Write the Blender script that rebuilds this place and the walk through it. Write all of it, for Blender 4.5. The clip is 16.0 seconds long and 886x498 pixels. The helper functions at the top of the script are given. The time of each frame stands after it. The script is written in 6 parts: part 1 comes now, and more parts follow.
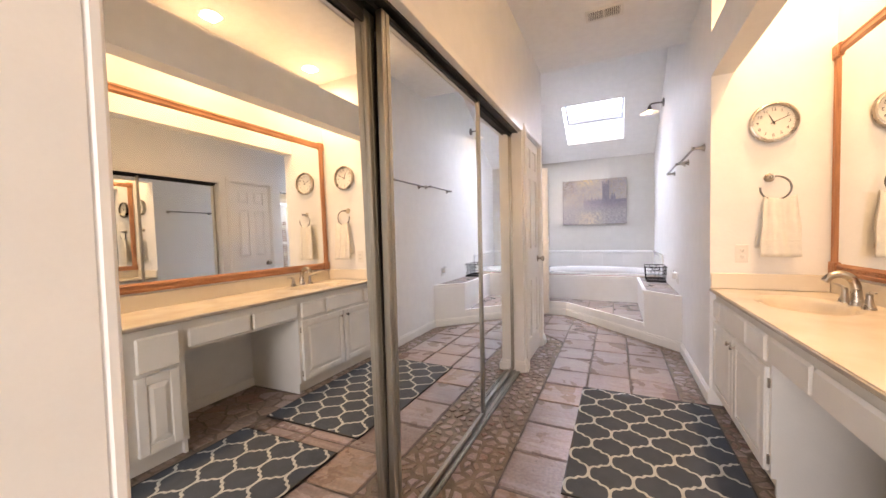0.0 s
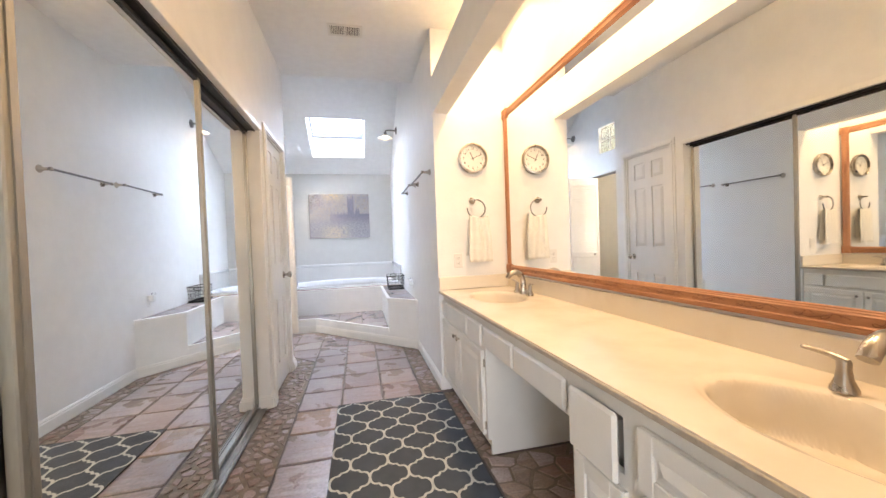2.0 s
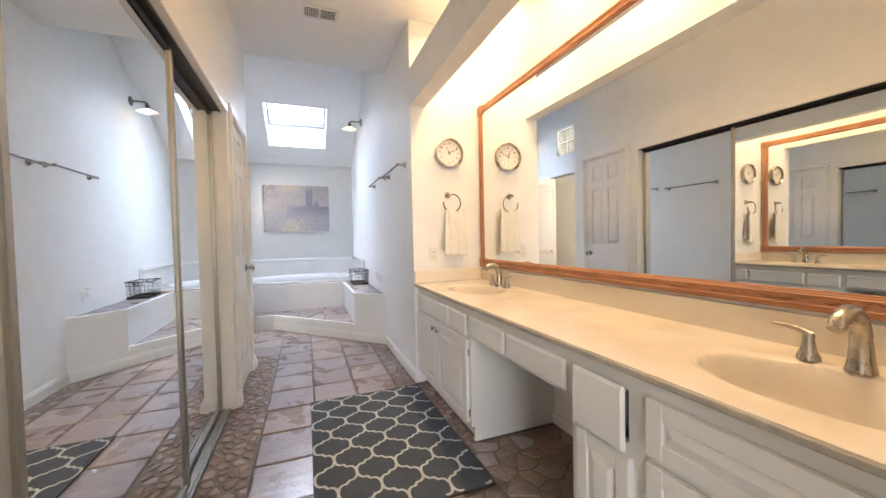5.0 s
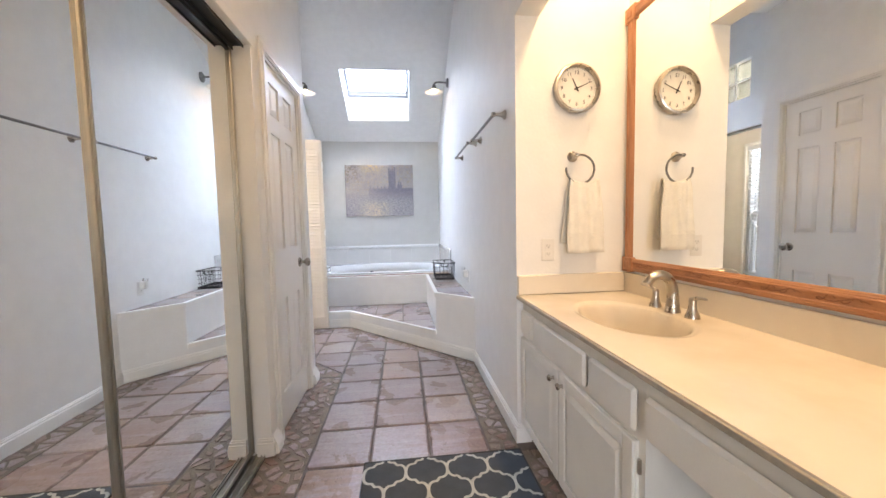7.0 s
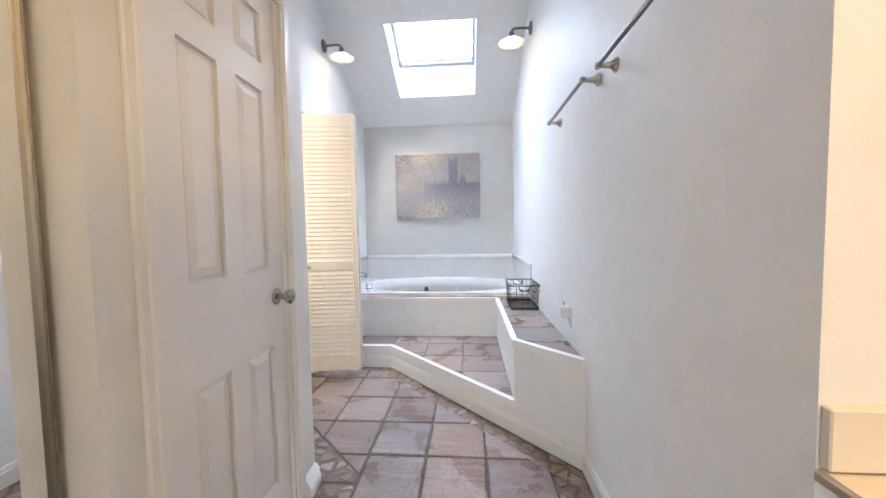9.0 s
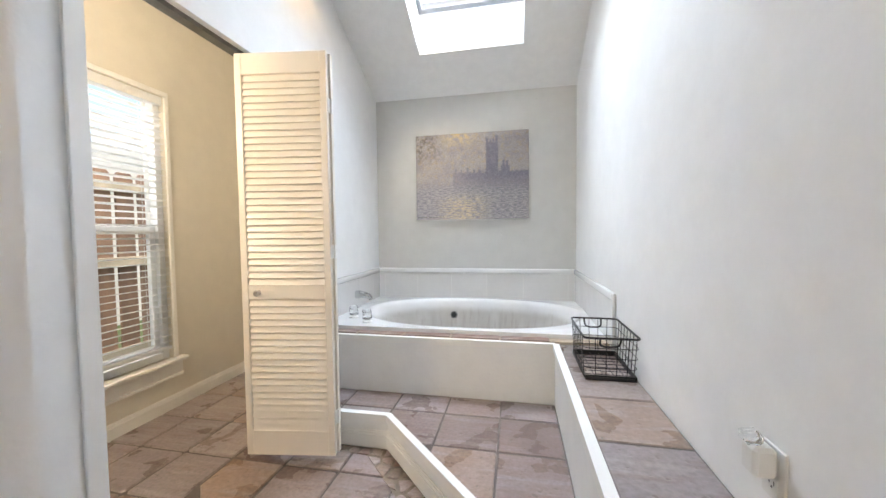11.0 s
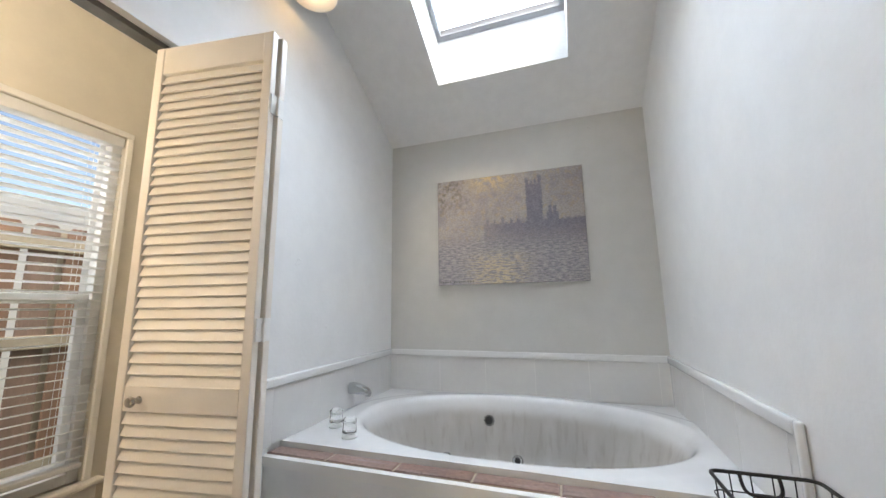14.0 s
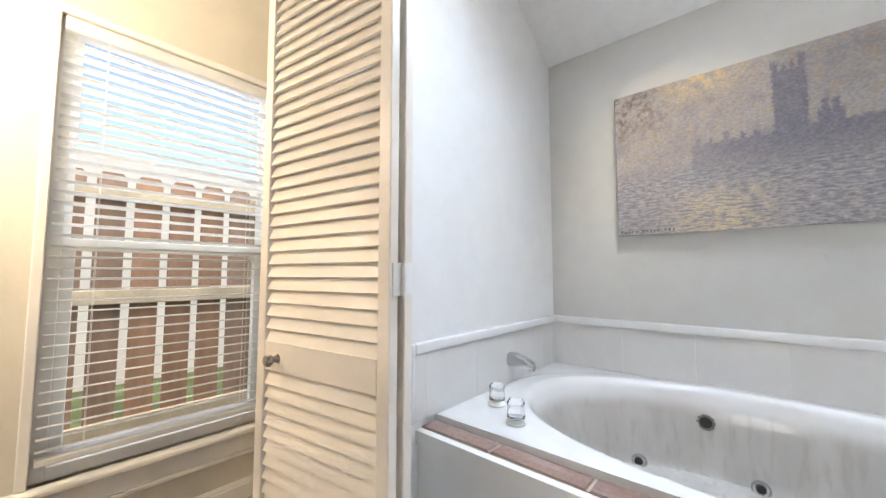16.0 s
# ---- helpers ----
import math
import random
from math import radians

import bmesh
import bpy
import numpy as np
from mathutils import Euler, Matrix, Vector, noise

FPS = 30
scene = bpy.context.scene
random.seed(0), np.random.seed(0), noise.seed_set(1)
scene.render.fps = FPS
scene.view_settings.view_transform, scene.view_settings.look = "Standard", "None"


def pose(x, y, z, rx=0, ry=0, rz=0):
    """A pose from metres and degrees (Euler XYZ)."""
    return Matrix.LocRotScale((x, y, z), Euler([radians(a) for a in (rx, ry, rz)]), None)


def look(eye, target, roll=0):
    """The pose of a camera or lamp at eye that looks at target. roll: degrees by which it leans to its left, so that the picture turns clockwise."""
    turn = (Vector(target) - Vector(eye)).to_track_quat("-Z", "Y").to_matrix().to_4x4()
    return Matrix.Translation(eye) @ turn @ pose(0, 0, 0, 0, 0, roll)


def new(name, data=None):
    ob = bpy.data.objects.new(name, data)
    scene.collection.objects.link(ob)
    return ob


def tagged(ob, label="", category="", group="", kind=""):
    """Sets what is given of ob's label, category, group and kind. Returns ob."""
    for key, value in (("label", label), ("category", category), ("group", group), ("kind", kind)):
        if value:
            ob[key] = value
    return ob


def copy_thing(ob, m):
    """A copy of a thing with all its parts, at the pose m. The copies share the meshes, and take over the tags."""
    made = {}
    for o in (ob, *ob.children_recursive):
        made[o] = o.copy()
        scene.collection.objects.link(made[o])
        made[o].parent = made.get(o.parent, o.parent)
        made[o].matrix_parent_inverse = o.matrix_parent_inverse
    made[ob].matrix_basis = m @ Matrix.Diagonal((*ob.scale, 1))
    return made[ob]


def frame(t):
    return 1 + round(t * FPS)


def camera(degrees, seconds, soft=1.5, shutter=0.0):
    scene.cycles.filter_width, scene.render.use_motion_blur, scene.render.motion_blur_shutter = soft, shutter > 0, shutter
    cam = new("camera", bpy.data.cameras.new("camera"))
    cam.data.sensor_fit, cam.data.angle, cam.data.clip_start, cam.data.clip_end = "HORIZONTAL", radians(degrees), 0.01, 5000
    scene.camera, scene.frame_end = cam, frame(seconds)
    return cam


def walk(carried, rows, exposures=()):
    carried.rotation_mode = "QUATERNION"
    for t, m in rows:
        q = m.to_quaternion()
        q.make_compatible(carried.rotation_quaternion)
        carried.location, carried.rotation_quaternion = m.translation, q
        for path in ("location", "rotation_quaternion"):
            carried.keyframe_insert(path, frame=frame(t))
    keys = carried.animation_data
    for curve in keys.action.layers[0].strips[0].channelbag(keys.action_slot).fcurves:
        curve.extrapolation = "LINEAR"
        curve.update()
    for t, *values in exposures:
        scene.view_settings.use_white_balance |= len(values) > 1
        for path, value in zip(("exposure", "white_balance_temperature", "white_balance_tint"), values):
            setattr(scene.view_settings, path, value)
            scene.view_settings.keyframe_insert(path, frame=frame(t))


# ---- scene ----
cam = camera(101.9, 16.0)
PATH = [
    (0, (0.454, 0.029, 1.204), (-0.412, 1.83, 1.128), -1.3),
    (0.5, (0.449, 0.113, 1.205), (-0.115, 2.031, 1.147), -1.5),
    (1, (0.435, 0.161, 1.213), (0.255, 2.152, 1.167), -1.8),
    (1.5, (0.42, 0.178, 1.2), (0.578, 2.171, 1.158), -2.0),
    (2, (0.417, 0.193, 1.191), (0.873, 2.14, 1.154), -2.1),
    (2.5, (0.408, 0.213, 1.194), (1.027, 2.115, 1.159), -2.2),
    (3, (0.41, 0.216, 1.197), (1.106, 2.09, 1.259), -2.2),
    (3.2, (0.389, 0.203, 1.2), (1.114, 2.058, 1.374), -2.1),
    (5.3, (0.219, 0.255, 1.159), (0.924, 2.124, 1.055), -1.2),
    (5.5, (0.233, 0.346, 1.176), (0.92, 2.22, 1.051), -1.2),
    (6, (0.317, 0.629, 1.184), (0.913, 2.533, 1.044), -1.3),
    (6.5, (0.429, 0.891, 1.191), (0.796, 2.852, 1.049), -1.3),
    (7, (0.443, 1.205, 1.184), (0.664, 3.189, 1.048), -1.2),
    (7.5, (0.418, 1.485, 1.199), (0.546, 3.476, 1.067), -0.8),
    (8, (0.455, 1.801, 1.22), (0.46, 3.796, 1.086), -0.9),
    (8.5, (0.491, 2.087, 1.198), (0.398, 4.081, 1.076), -1.0),
    (9, (0.48, 2.443, 1.198), (0.338, 4.435, 1.087), -1.0),
    (9.2, (0.478, 2.565, 1.216), (0.32, 4.555, 1.102), -1.1),
    (11.3, (0.512, 3.758, 1.204), (0.075, 5.707, 1.12), -0.5),
    (11.5, (0.527, 3.834, 1.202), (0.063, 5.778, 1.134), -0.5),
    (11.6, (0.545, 3.855, 1.206), (0.069, 5.797, 1.17), -0.6),
    (12, (0.554, 3.962, 1.217), (0.025, 5.887, 1.333), -0.6),
    (12.5, (0.574, 4.048, 1.235), (-0.008, 5.909, 1.678), -0.8),
    (13, (0.558, 4.118, 1.254), (-0.063, 5.954, 1.745), -0.8),
    (13.5, (0.503, 4.307, 1.226), (-0.15, 6.138, 1.697), -0.8),
    (14, (0.474, 4.438, 1.182), (-0.16, 6.308, 1.5), -0.8),
    (14.5, (0.461, 4.566, 1.138), (-0.118, 6.463, 1.393), -1.0),
    (15, (0.386, 4.724, 1.118), (-0.133, 6.649, 1.274), -1.1),
    (15.5, (0.319, 4.751, 1.145), (-0.434, 6.598, 1.29), -0.9),
    (16, (0.157, 4.803, 1.132), (-1.154, 6.306, 1.269), -0.0),
]
EXPOSURES = [(0.0, 1.88, 7500, 24), (0.5, 1.92, 6900, 18), (2.0, 2.03, 6750, 15), (5.5, 1.8, 6700, 14), (6.5, 1.8, 6750, 15), (8.5, 1.76, 6750, 14), (9.2, 1.82, 6800, 13), (11.5, 1.57, 7700, 12), (12.0, 1.55, 7700, 12), (12.5, 1.32, 7750, 13), (13.5, 1.08, 7700, 13), (14.0, 1.08, 7650, 12), (14.5, 1.28, 7800, 13), (15.5, 1.5, 7750, 13), (16.0, 1.55, 7550, 13)]
walk(cam, [(t, look(eye, target, roll)) for t, eye, target, roll in PATH], EXPOSURES)

# ---- world, sun, lamps ----
world = bpy.data.worlds.new("sky")
scene.world = world
world.use_nodes = True
wn = world.node_tree.nodes
sky = wn.new("ShaderNodeTexSky")
sky.sky_type, sky.sun_disc = "NISHITA", False
sky.sun_elevation, sky.sun_rotation = radians(52), radians(150)
wn["Background"].inputs["Strength"].default_value = 0.12
world.node_tree.links.new(sky.outputs[0], wn["Background"].inputs[0])


def lamp(name, kind, energy, colour, m, **more):
    data = bpy.data.lights.new(name, kind)
    data.energy, data.color = energy, colour
    ob = new(name, data)
    ob.matrix_basis = m
    for k, v in more.items():
        if k == "size":
            data.shape, data.size, data.size_y = "RECTANGLE", v[0], v[1]
        elif k == "soft":
            data.shadow_soft_size = v
        elif k == "angle":
            data.angle = radians(v)
        elif k == "spread":
            data.spread = radians(v)
    return ob


DAY, WARM = (0.57, 0.74, 1.0), (1.0, 0.68, 0.36)
lamp("sun", "SUN", 1.5, (1.0, 0.96, 0.9), look((2, -4, 6), (0, 0, 0)), angle=24)
lamp("skylight_daylight", "AREA", 11, DAY, look((0.15, 6.2275, 3.33), (0.15, 6.2275 - 0.53, 3.33 - 1.0)), size=(0.86, 0.86), spread=115)
# unseen fill lamp added behind the entry doorway to brighten the passage
lamp("entry_fill", "AREA", 26, (0.94, 0.97, 1.0), look((-0.05, -2.62, 1.45), (0.5, 0, 1.1)), size=(1.4, 1.6))
lamp("window_daylight", "AREA", 26, (0.84, 0.93, 1.0), look((-2.6, 5.27, 2.95), (-1.2, 5.27, 0.9)), size=(1.6, 0.9))
for y in (0.80, 1.76, 2.72):
    lamp("downlight_bulb", "AREA", 3.1, WARM, look((1.45, y, 2.905), (1.449, y, 0)), size=(0.11, 0.11), spread=155)
for x, y in ((-0.66, 5.77), (0.87, 5.66)):
    lamp("sconce_bulb", "POINT", 0.15, WARM, pose(x, y, 2.785), soft=0.025)
# unseen warm fill added at two metres in the toilet room, without a fixture
lamp("toilet_room_fill", "POINT", 13, (1.0, 0.90, 0.77), pose(-1.36, 4.20, 2.00), soft=0.12)


# ---- materials ----
def trowel(m, strength=0.5):
    """Sparse curved trowel ridges over a wall's own relief."""
    n, l = m.node_tree.nodes, m.node_tree.links
    b = n["Principled BSDF"]
    old = b.inputs["Normal"].links[0].from_socket
    tc = n.new("ShaderNodeTexCoord")
    line, mask, soft = n.new("ShaderNodeTexNoise"), n.new("ShaderNodeTexNoise"), n.new("ShaderNodeTexNoise")
    for t, s, d, w in ((line, 6.5, 2, 0.9), (mask, 4.5, 2, 0.0), (soft, 2.4, 3, 0.5)):
        t.inputs["Scale"].default_value, t.inputs["Detail"].default_value, t.inputs["Distortion"].default_value = s, d, w
        l.new(tc.outputs["Object"], t.inputs["Vector"])
    dist, near, on, mul, add = n.new("ShaderNodeMath"), n.new("ShaderNodeMapRange"), n.new("ShaderNodeMapRange"), n.new("ShaderNodeMath"), n.new("ShaderNodeMath")
    dist.operation = "PINGPONG"
    dist.inputs[1].default_value = 0.25
    near.inputs["From Min"].default_value, near.inputs["From Max"].default_value = 0.232, 0.25
    on.inputs["From Min"].default_value, on.inputs["From Max"].default_value = 0.60, 0.66
    mul.operation, add.operation = "MULTIPLY", "ADD"
    l.new(line.outputs[0], dist.inputs[0]), l.new(dist.outputs[0], near.inputs[0]), l.new(mask.outputs[0], on.inputs[0])
    l.new(near.outputs[0], mul.inputs[0]), l.new(on.outputs[0], mul.inputs[1])
    calm = n.new("ShaderNodeMath")
    calm.operation, calm.inputs[1].default_value = "MULTIPLY", 0.35
    l.new(soft.outputs[0], calm.inputs[0]), l.new(mul.outputs[0], add.inputs[0]), l.new(calm.outputs[0], add.inputs[1])
    bp = n.new("ShaderNodeBump")
    bp.inputs["Strength"].default_value, bp.inputs["Distance"].default_value = strength, 0.004
    l.new(add.outputs[0], bp.inputs["Height"]), l.new(old, bp.inputs["Normal"]), l.new(bp.outputs[0], b.inputs["Normal"])
    return m


def clay(name, tones, rough=0.30, coat=0.6, streak=0.16, scale=1.0):
    """Worn clay: each piece takes its own tone and its own patch of a streaky, pitted pattern."""
    m = bpy.data.materials.new(name)
    m.use_nodes = True
    n, l = m.node_tree.nodes, m.node_tree.links
    b = n["Principled BSDF"]
    b.inputs["Coat Weight"].default_value, b.inputs["Coat Roughness"].default_value = coat, 0.16
    oi, tc, shift, add = n.new("ShaderNodeObjectInfo"), n.new("ShaderNodeTexCoord"), n.new("ShaderNodeVectorMath"), n.new("ShaderNodeVectorMath")
    shift.operation, shift.inputs[0].default_value, add.operation = "SCALE", (37.0, 91.0, 13.0), "ADD"
    l.new(oi.outputs["Random"], shift.inputs["Scale"]), l.new(tc.outputs["Object"], add.inputs[0]), l.new(shift.outputs[0], add.inputs[1])
    ramp = n.new("ShaderNodeValToRGB")
    ramp.color_ramp.interpolation = "CONSTANT"
    for i, c in enumerate(tones):
        e = ramp.color_ramp.elements[i] if i < 2 else ramp.color_ramp.elements.new(i / len(tones))
        e.position, e.color = i / len(tones), (*c, 1)
    l.new(oi.outputs["Random"], ramp.inputs[0])

    def noise(s, d, stretch=(1, 1, 1), w=0.0):
        mp, t = n.new("ShaderNodeMapping"), n.new("ShaderNodeTexNoise")
        mp.inputs["Scale"].default_value = stretch
        l.new(add.outputs[0], mp.inputs[0]), l.new(mp.outputs[0], t.inputs["Vector"])
        t.inputs["Scale"].default_value, t.inputs["Detail"].default_value, t.inputs["Distortion"].default_value = s * scale, d, w
        return t.outputs[0]

    def rng(v, a, c, lo, hi):
        r = n.new("ShaderNodeMapRange")
        for k, x in (("From Min", a), ("From Max", c), ("To Min", lo), ("To Max", hi)):
            r.inputs[k].default_value = x
        l.new(v, r.inputs[0])
        return r.outputs[0]

    cloud, fine, worn, pits = noise(5, 6, w=0.4), noise(60, 5), noise(9, 5, (0.35, 2.6, 1)), noise(34, 2)
    out = ramp.outputs[0]

    def tint(f, colour, out):
        mix = n.new("ShaderNodeMix")
        mix.data_type = "RGBA"
        l.new(f, mix.inputs["Factor"]), l.new(out, mix.inputs[6])
        mix.inputs[7].default_value = (*colour, 1)
        return mix.outputs[2]

    out = tint(rng(cloud, 0.45, 0.72, 0, 0.32), (0.38, 0.315, 0.29), out)
    out = tint(rng(cloud, 0.50, 0.28, 0, 0.34), (0.24, 0.175, 0.145), out)
    out = tint(rng(noise(13, 6, (0.4, 2.2, 1)), 0.55, 0.66, 0, 0.4), (0.20, 0.125, 0.105), out)
    out = tint(rng(worn, 0.52, 0.68, 0, 0.3), (0.46, 0.41, 0.395), out)
    out = tint(rng(pits, 0.67, 0.74, 0, 0.65), (0.15, 0.11, 0.09), out)
    hs = n.new("ShaderNodeHueSaturation")
    l.new(rng(fine, 0.3, 0.7, 1 - streak, 1 + streak), hs.inputs["Value"]), l.new(out, hs.inputs["Color"])
    l.new(hs.outputs[0], b.inputs["Base Color"])
    l.new(rng(cloud, 0.3, 0.7, rough - 0.1, rough + 0.14), b.inputs["Roughness"])
    sm, bp = n.new("ShaderNodeMath"), n.new("ShaderNodeBump")
    sm.operation = "SUBTRACT"
    l.new(cloud, sm.inputs[0]), l.new(rng(pits, 0.62, 0.74, 0, 1), sm.inputs[1])
    bp.inputs["Strength"].default_value, bp.inputs["Distance"].default_value = 0.3, 0.003
    l.new(sm.outputs[0], bp.inputs["Height"]), l.new(bp.outputs[0], b.inputs["Normal"])
    return m


def mat(name, colour, rough=0.5, metal=0.0, var=0.06, scale=6.0, fine=120.0, bump=0.15, dist=0.002, second=None, island=0.0, coat=0.0, stretch=(1, 1, 1), ramp_at=(0.35, 0.65)):
    m = bpy.data.materials.new(name)
    m.use_nodes = True
    n, l = m.node_tree.nodes, m.node_tree.links
    b = n["Principled BSDF"]
    b.inputs["Roughness"].default_value, b.inputs["Metallic"].default_value = rough, metal
    b.inputs["Coat Weight"].default_value = coat
    tc, mp = n.new("ShaderNodeTexCoord"), n.new("ShaderNodeMapping")
    mp.inputs["Scale"].default_value = stretch
    l.new(tc.outputs["Object"], mp.inputs[0])
    big, small = n.new("ShaderNodeTexNoise"), n.new("ShaderNodeTexNoise")
    big.inputs["Scale"].default_value, big.inputs["Detail"].default_value = scale, 5
    small.inputs["Scale"].default_value, small.inputs["Detail"].default_value = fine, 4
    l.new(mp.outputs[0], big.inputs["Vector"]), l.new(mp.outputs[0], small.inputs["Vector"])
    ramp = n.new("ShaderNodeValToRGB")
    c0 = second or tuple(c * (1 - var) for c in colour)
    c1 = tuple(min(1, c * (1 + (var if not second else 0))) for c in colour)
    ramp.color_ramp.elements[0].position, ramp.color_ramp.elements[1].position = ramp_at
    ramp.color_ramp.elements[0].color, ramp.color_ramp.elements[1].color = (*c0, 1), (*c1, 1)
    l.new(big.outputs[0], ramp.inputs[0])
    out = ramp.outputs[0]
    grain = n.new("ShaderNodeHueSaturation")
    gr = n.new("ShaderNodeMapRange")
    gr.inputs["To Min"].default_value, gr.inputs["To Max"].default_value = 1 - var, 1 + var
    l.new(small.outputs[0], gr.inputs[0]), l.new(gr.outputs[0], grain.inputs["Value"]), l.new(out, grain.inputs["Color"])
    out = grain.outputs[0]
    if island:
        oi, r2, h2 = n.new("ShaderNodeObjectInfo"), n.new("ShaderNodeMapRange"), n.new("ShaderNodeHueSaturation")
        r2.inputs["To Min"].default_value, r2.inputs["To Max"].default_value = 1 - island, 1 + island
        l.new(oi.outputs["Random"], r2.inputs[0]), l.new(r2.outputs[0], h2.inputs["Value"])
        sm = n.new("ShaderNodeMath")
        sm.operation, sm.inputs[1].default_value = "MULTIPLY", 7.31
        fr = n.new("ShaderNodeMath")
        fr.operation = "FRACT"
        l.new(oi.outputs["Random"], sm.inputs[0]), l.new(sm.outputs[0], fr.inputs[0])
        r3 = n.new("ShaderNodeMapRange")
        r3.inputs["To Min"].default_value, r3.inputs["To Max"].default_value = 1 - island * 0.9, 1 + island * 0.5
        l.new(fr.outputs[0], r3.inputs[0]), l.new(r3.outputs[0], h2.inputs["Saturation"])
        l.new(out, h2.inputs["Color"])
        out = h2.outputs[0]
    l.new(out, b.inputs["Base Color"])
    rr = n.new("ShaderNodeMapRange")
    rr.inputs["To Min"].default_value, rr.inputs["To Max"].default_value = max(0.02, rough - 0.08), min(1, rough + 0.08)
    l.new(big.outputs[0], rr.inputs[0]), l.new(rr.outputs[0], b.inputs["Roughness"])
    if bump:
        bp = n.new("ShaderNodeBump")
        bp.inputs["Strength"].default_value, bp.inputs["Distance"].default_value = bump, dist
        mx = n.new("ShaderNodeMath")
        mx.operation = "ADD"
        l.new(big.outputs[0], mx.inputs[0]), l.new(small.outputs[0], mx.inputs[1])
        l.new(mx.outputs[0], bp.inputs["Height"]), l.new(bp.outputs[0], b.inputs["Normal"])
    return m


def wood(name, dark, light, rough=0.45, along="Y"):
    """Straight-grained wood with rings stretched along one axis."""
    m = mat(name, light, rough, var=0.12, scale=5, fine=60, bump=0.2, dist=0.001, second=dark)
    st = {"X": (0.12, 1, 1), "Y": (1, 0.12, 1), "Z": (1, 1, 0.12)}[along]
    for node in m.node_tree.nodes:
        if node.type == "MAPPING":
            node.inputs["Scale"].default_value = tuple(8 * s for s in st)
    return m


def glow(name, colour, strength):
    m = bpy.data.materials.new(name)
    m.use_nodes = True
    b = m.node_tree.nodes["Principled BSDF"]
    b.inputs["Base Color"].default_value = (*colour, 1)
    b.inputs["Emission Color"].default_value, b.inputs["Emission Strength"].default_value = (*colour, 1), strength
    return m


def glass(name, colour=(1, 1, 1), rough=0.0, ior=1.45, bumpy=0.0):
    m = bpy.data.materials.new(name)
    m.use_nodes = True
    n, l = m.node_tree.nodes, m.node_tree.links
    b = n["Principled BSDF"]
    b.inputs["Base Color"].default_value, b.inputs["Roughness"].default_value = (*colour, 1), rough
    b.inputs["Transmission Weight"].default_value, b.inputs["IOR"].default_value = 1.0, ior
    if bumpy:
        t, bp = n.new("ShaderNodeTexNoise"), n.new("ShaderNodeBump")
        t.inputs["Scale"].default_value, bp.inputs["Strength"].default_value, bp.inputs["Distance"].default_value = 14, bumpy, 0.02
        l.new(t.outputs[0], bp.inputs["Height"]), l.new(bp.outputs[0], b.inputs["Normal"])
    return m


WHITE_WALL = mat("white_wall_paint", (0.83, 0.83, 0.815), 0.6, var=0.018, scale=9, fine=60, bump=0.26, dist=0.003)
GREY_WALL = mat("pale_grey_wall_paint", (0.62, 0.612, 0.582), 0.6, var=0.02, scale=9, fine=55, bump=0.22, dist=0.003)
BEIGE_WALL = mat("beige_wall_paint", (0.73, 0.69, 0.61), 0.6, var=0.02, scale=9, fine=55, bump=0.22, dist=0.003)
CEILING = mat("white_ceiling_paint", (0.83, 0.83, 0.815), 0.75, var=0.02, scale=14, fine=70, bump=0.4, dist=0.004)
TRIM = mat("white_semigloss_trim", (0.85, 0.84, 0.81), 0.32, var=0.02, scale=5, fine=200, bump=0.06, dist=0.001)
DOORPAINT = mat("white_door_paint", (0.85, 0.84, 0.81), 0.35, var=0.02, scale=4, fine=160, bump=0.08, dist=0.001)
LOUVRE = mat("cream_louvre_paint", (0.82, 0.76, 0.675), 0.4, var=0.03, scale=4, fine=160, bump=0.08, dist=0.001)
CABINET = mat("off_white_cabinet_paint", (0.80, 0.785, 0.74), 0.38, var=0.03, scale=4, fine=150, bump=0.12, dist=0.001)
MARBLE = mat("cream_cultured_marble", (0.77, 0.71, 0.61), 0.22, var=0.02, scale=4.5, fine=30, bump=0.0, second=(0.70, 0.625, 0.51), coat=0.15, ramp_at=(0.28, 0.56))
MARBLE_EDGE = mat("counter_edge_grey_beige", (0.42, 0.37, 0.30), 0.4, var=0.12, scale=30, fine=200)
TUB = mat("white_tub_acrylic", (0.80, 0.80, 0.79), 0.14, var=0.02, scale=3, fine=40, bump=0.0, coat=0.3)
SURROUND = mat("white_glazed_wall_tile", (0.72, 0.71, 0.69), 0.18, var=0.03, scale=3, fine=30, bump=0.05, dist=0.001, island=0.02)
SALTILLO = clay("saltillo_clay_tile", ((0.285, 0.220, 0.212), (0.335, 0.270, 0.262), (0.215, 0.150, 0.135), (0.30, 0.238, 0.236), (0.27, 0.192, 0.172), (0.335, 0.262, 0.235), (0.255, 0.205, 0.205), (0.32, 0.215, 0.165), (0.30, 0.238, 0.236), (0.235, 0.170, 0.152)))
STONE = clay("broken_saltillo_mosaic", ((0.258, 0.18, 0.132), (0.202, 0.14, 0.1), (0.361, 0.288, 0.264), (0.241, 0.172, 0.12), (0.284, 0.2, 0.16), (0.194, 0.128, 0.092), (0.327, 0.248, 0.208), (0.258, 0.192, 0.14), (0.241, 0.136, 0.096)), 0.5, 0.08, 0.2, 1.6)
GROUT = mat("dark_tile_grout", (0.155, 0.122, 0.105), 0.75, var=0.2, scale=9, fine=120, bump=0.6, dist=0.003, second=(0.085, 0.066, 0.056))
BRICKRED = clay("brown_red_strip_tile", ((0.255, 0.145, 0.115), (0.23, 0.13, 0.105), (0.27, 0.16, 0.13), (0.245, 0.15, 0.125)), 0.45, 0.08)
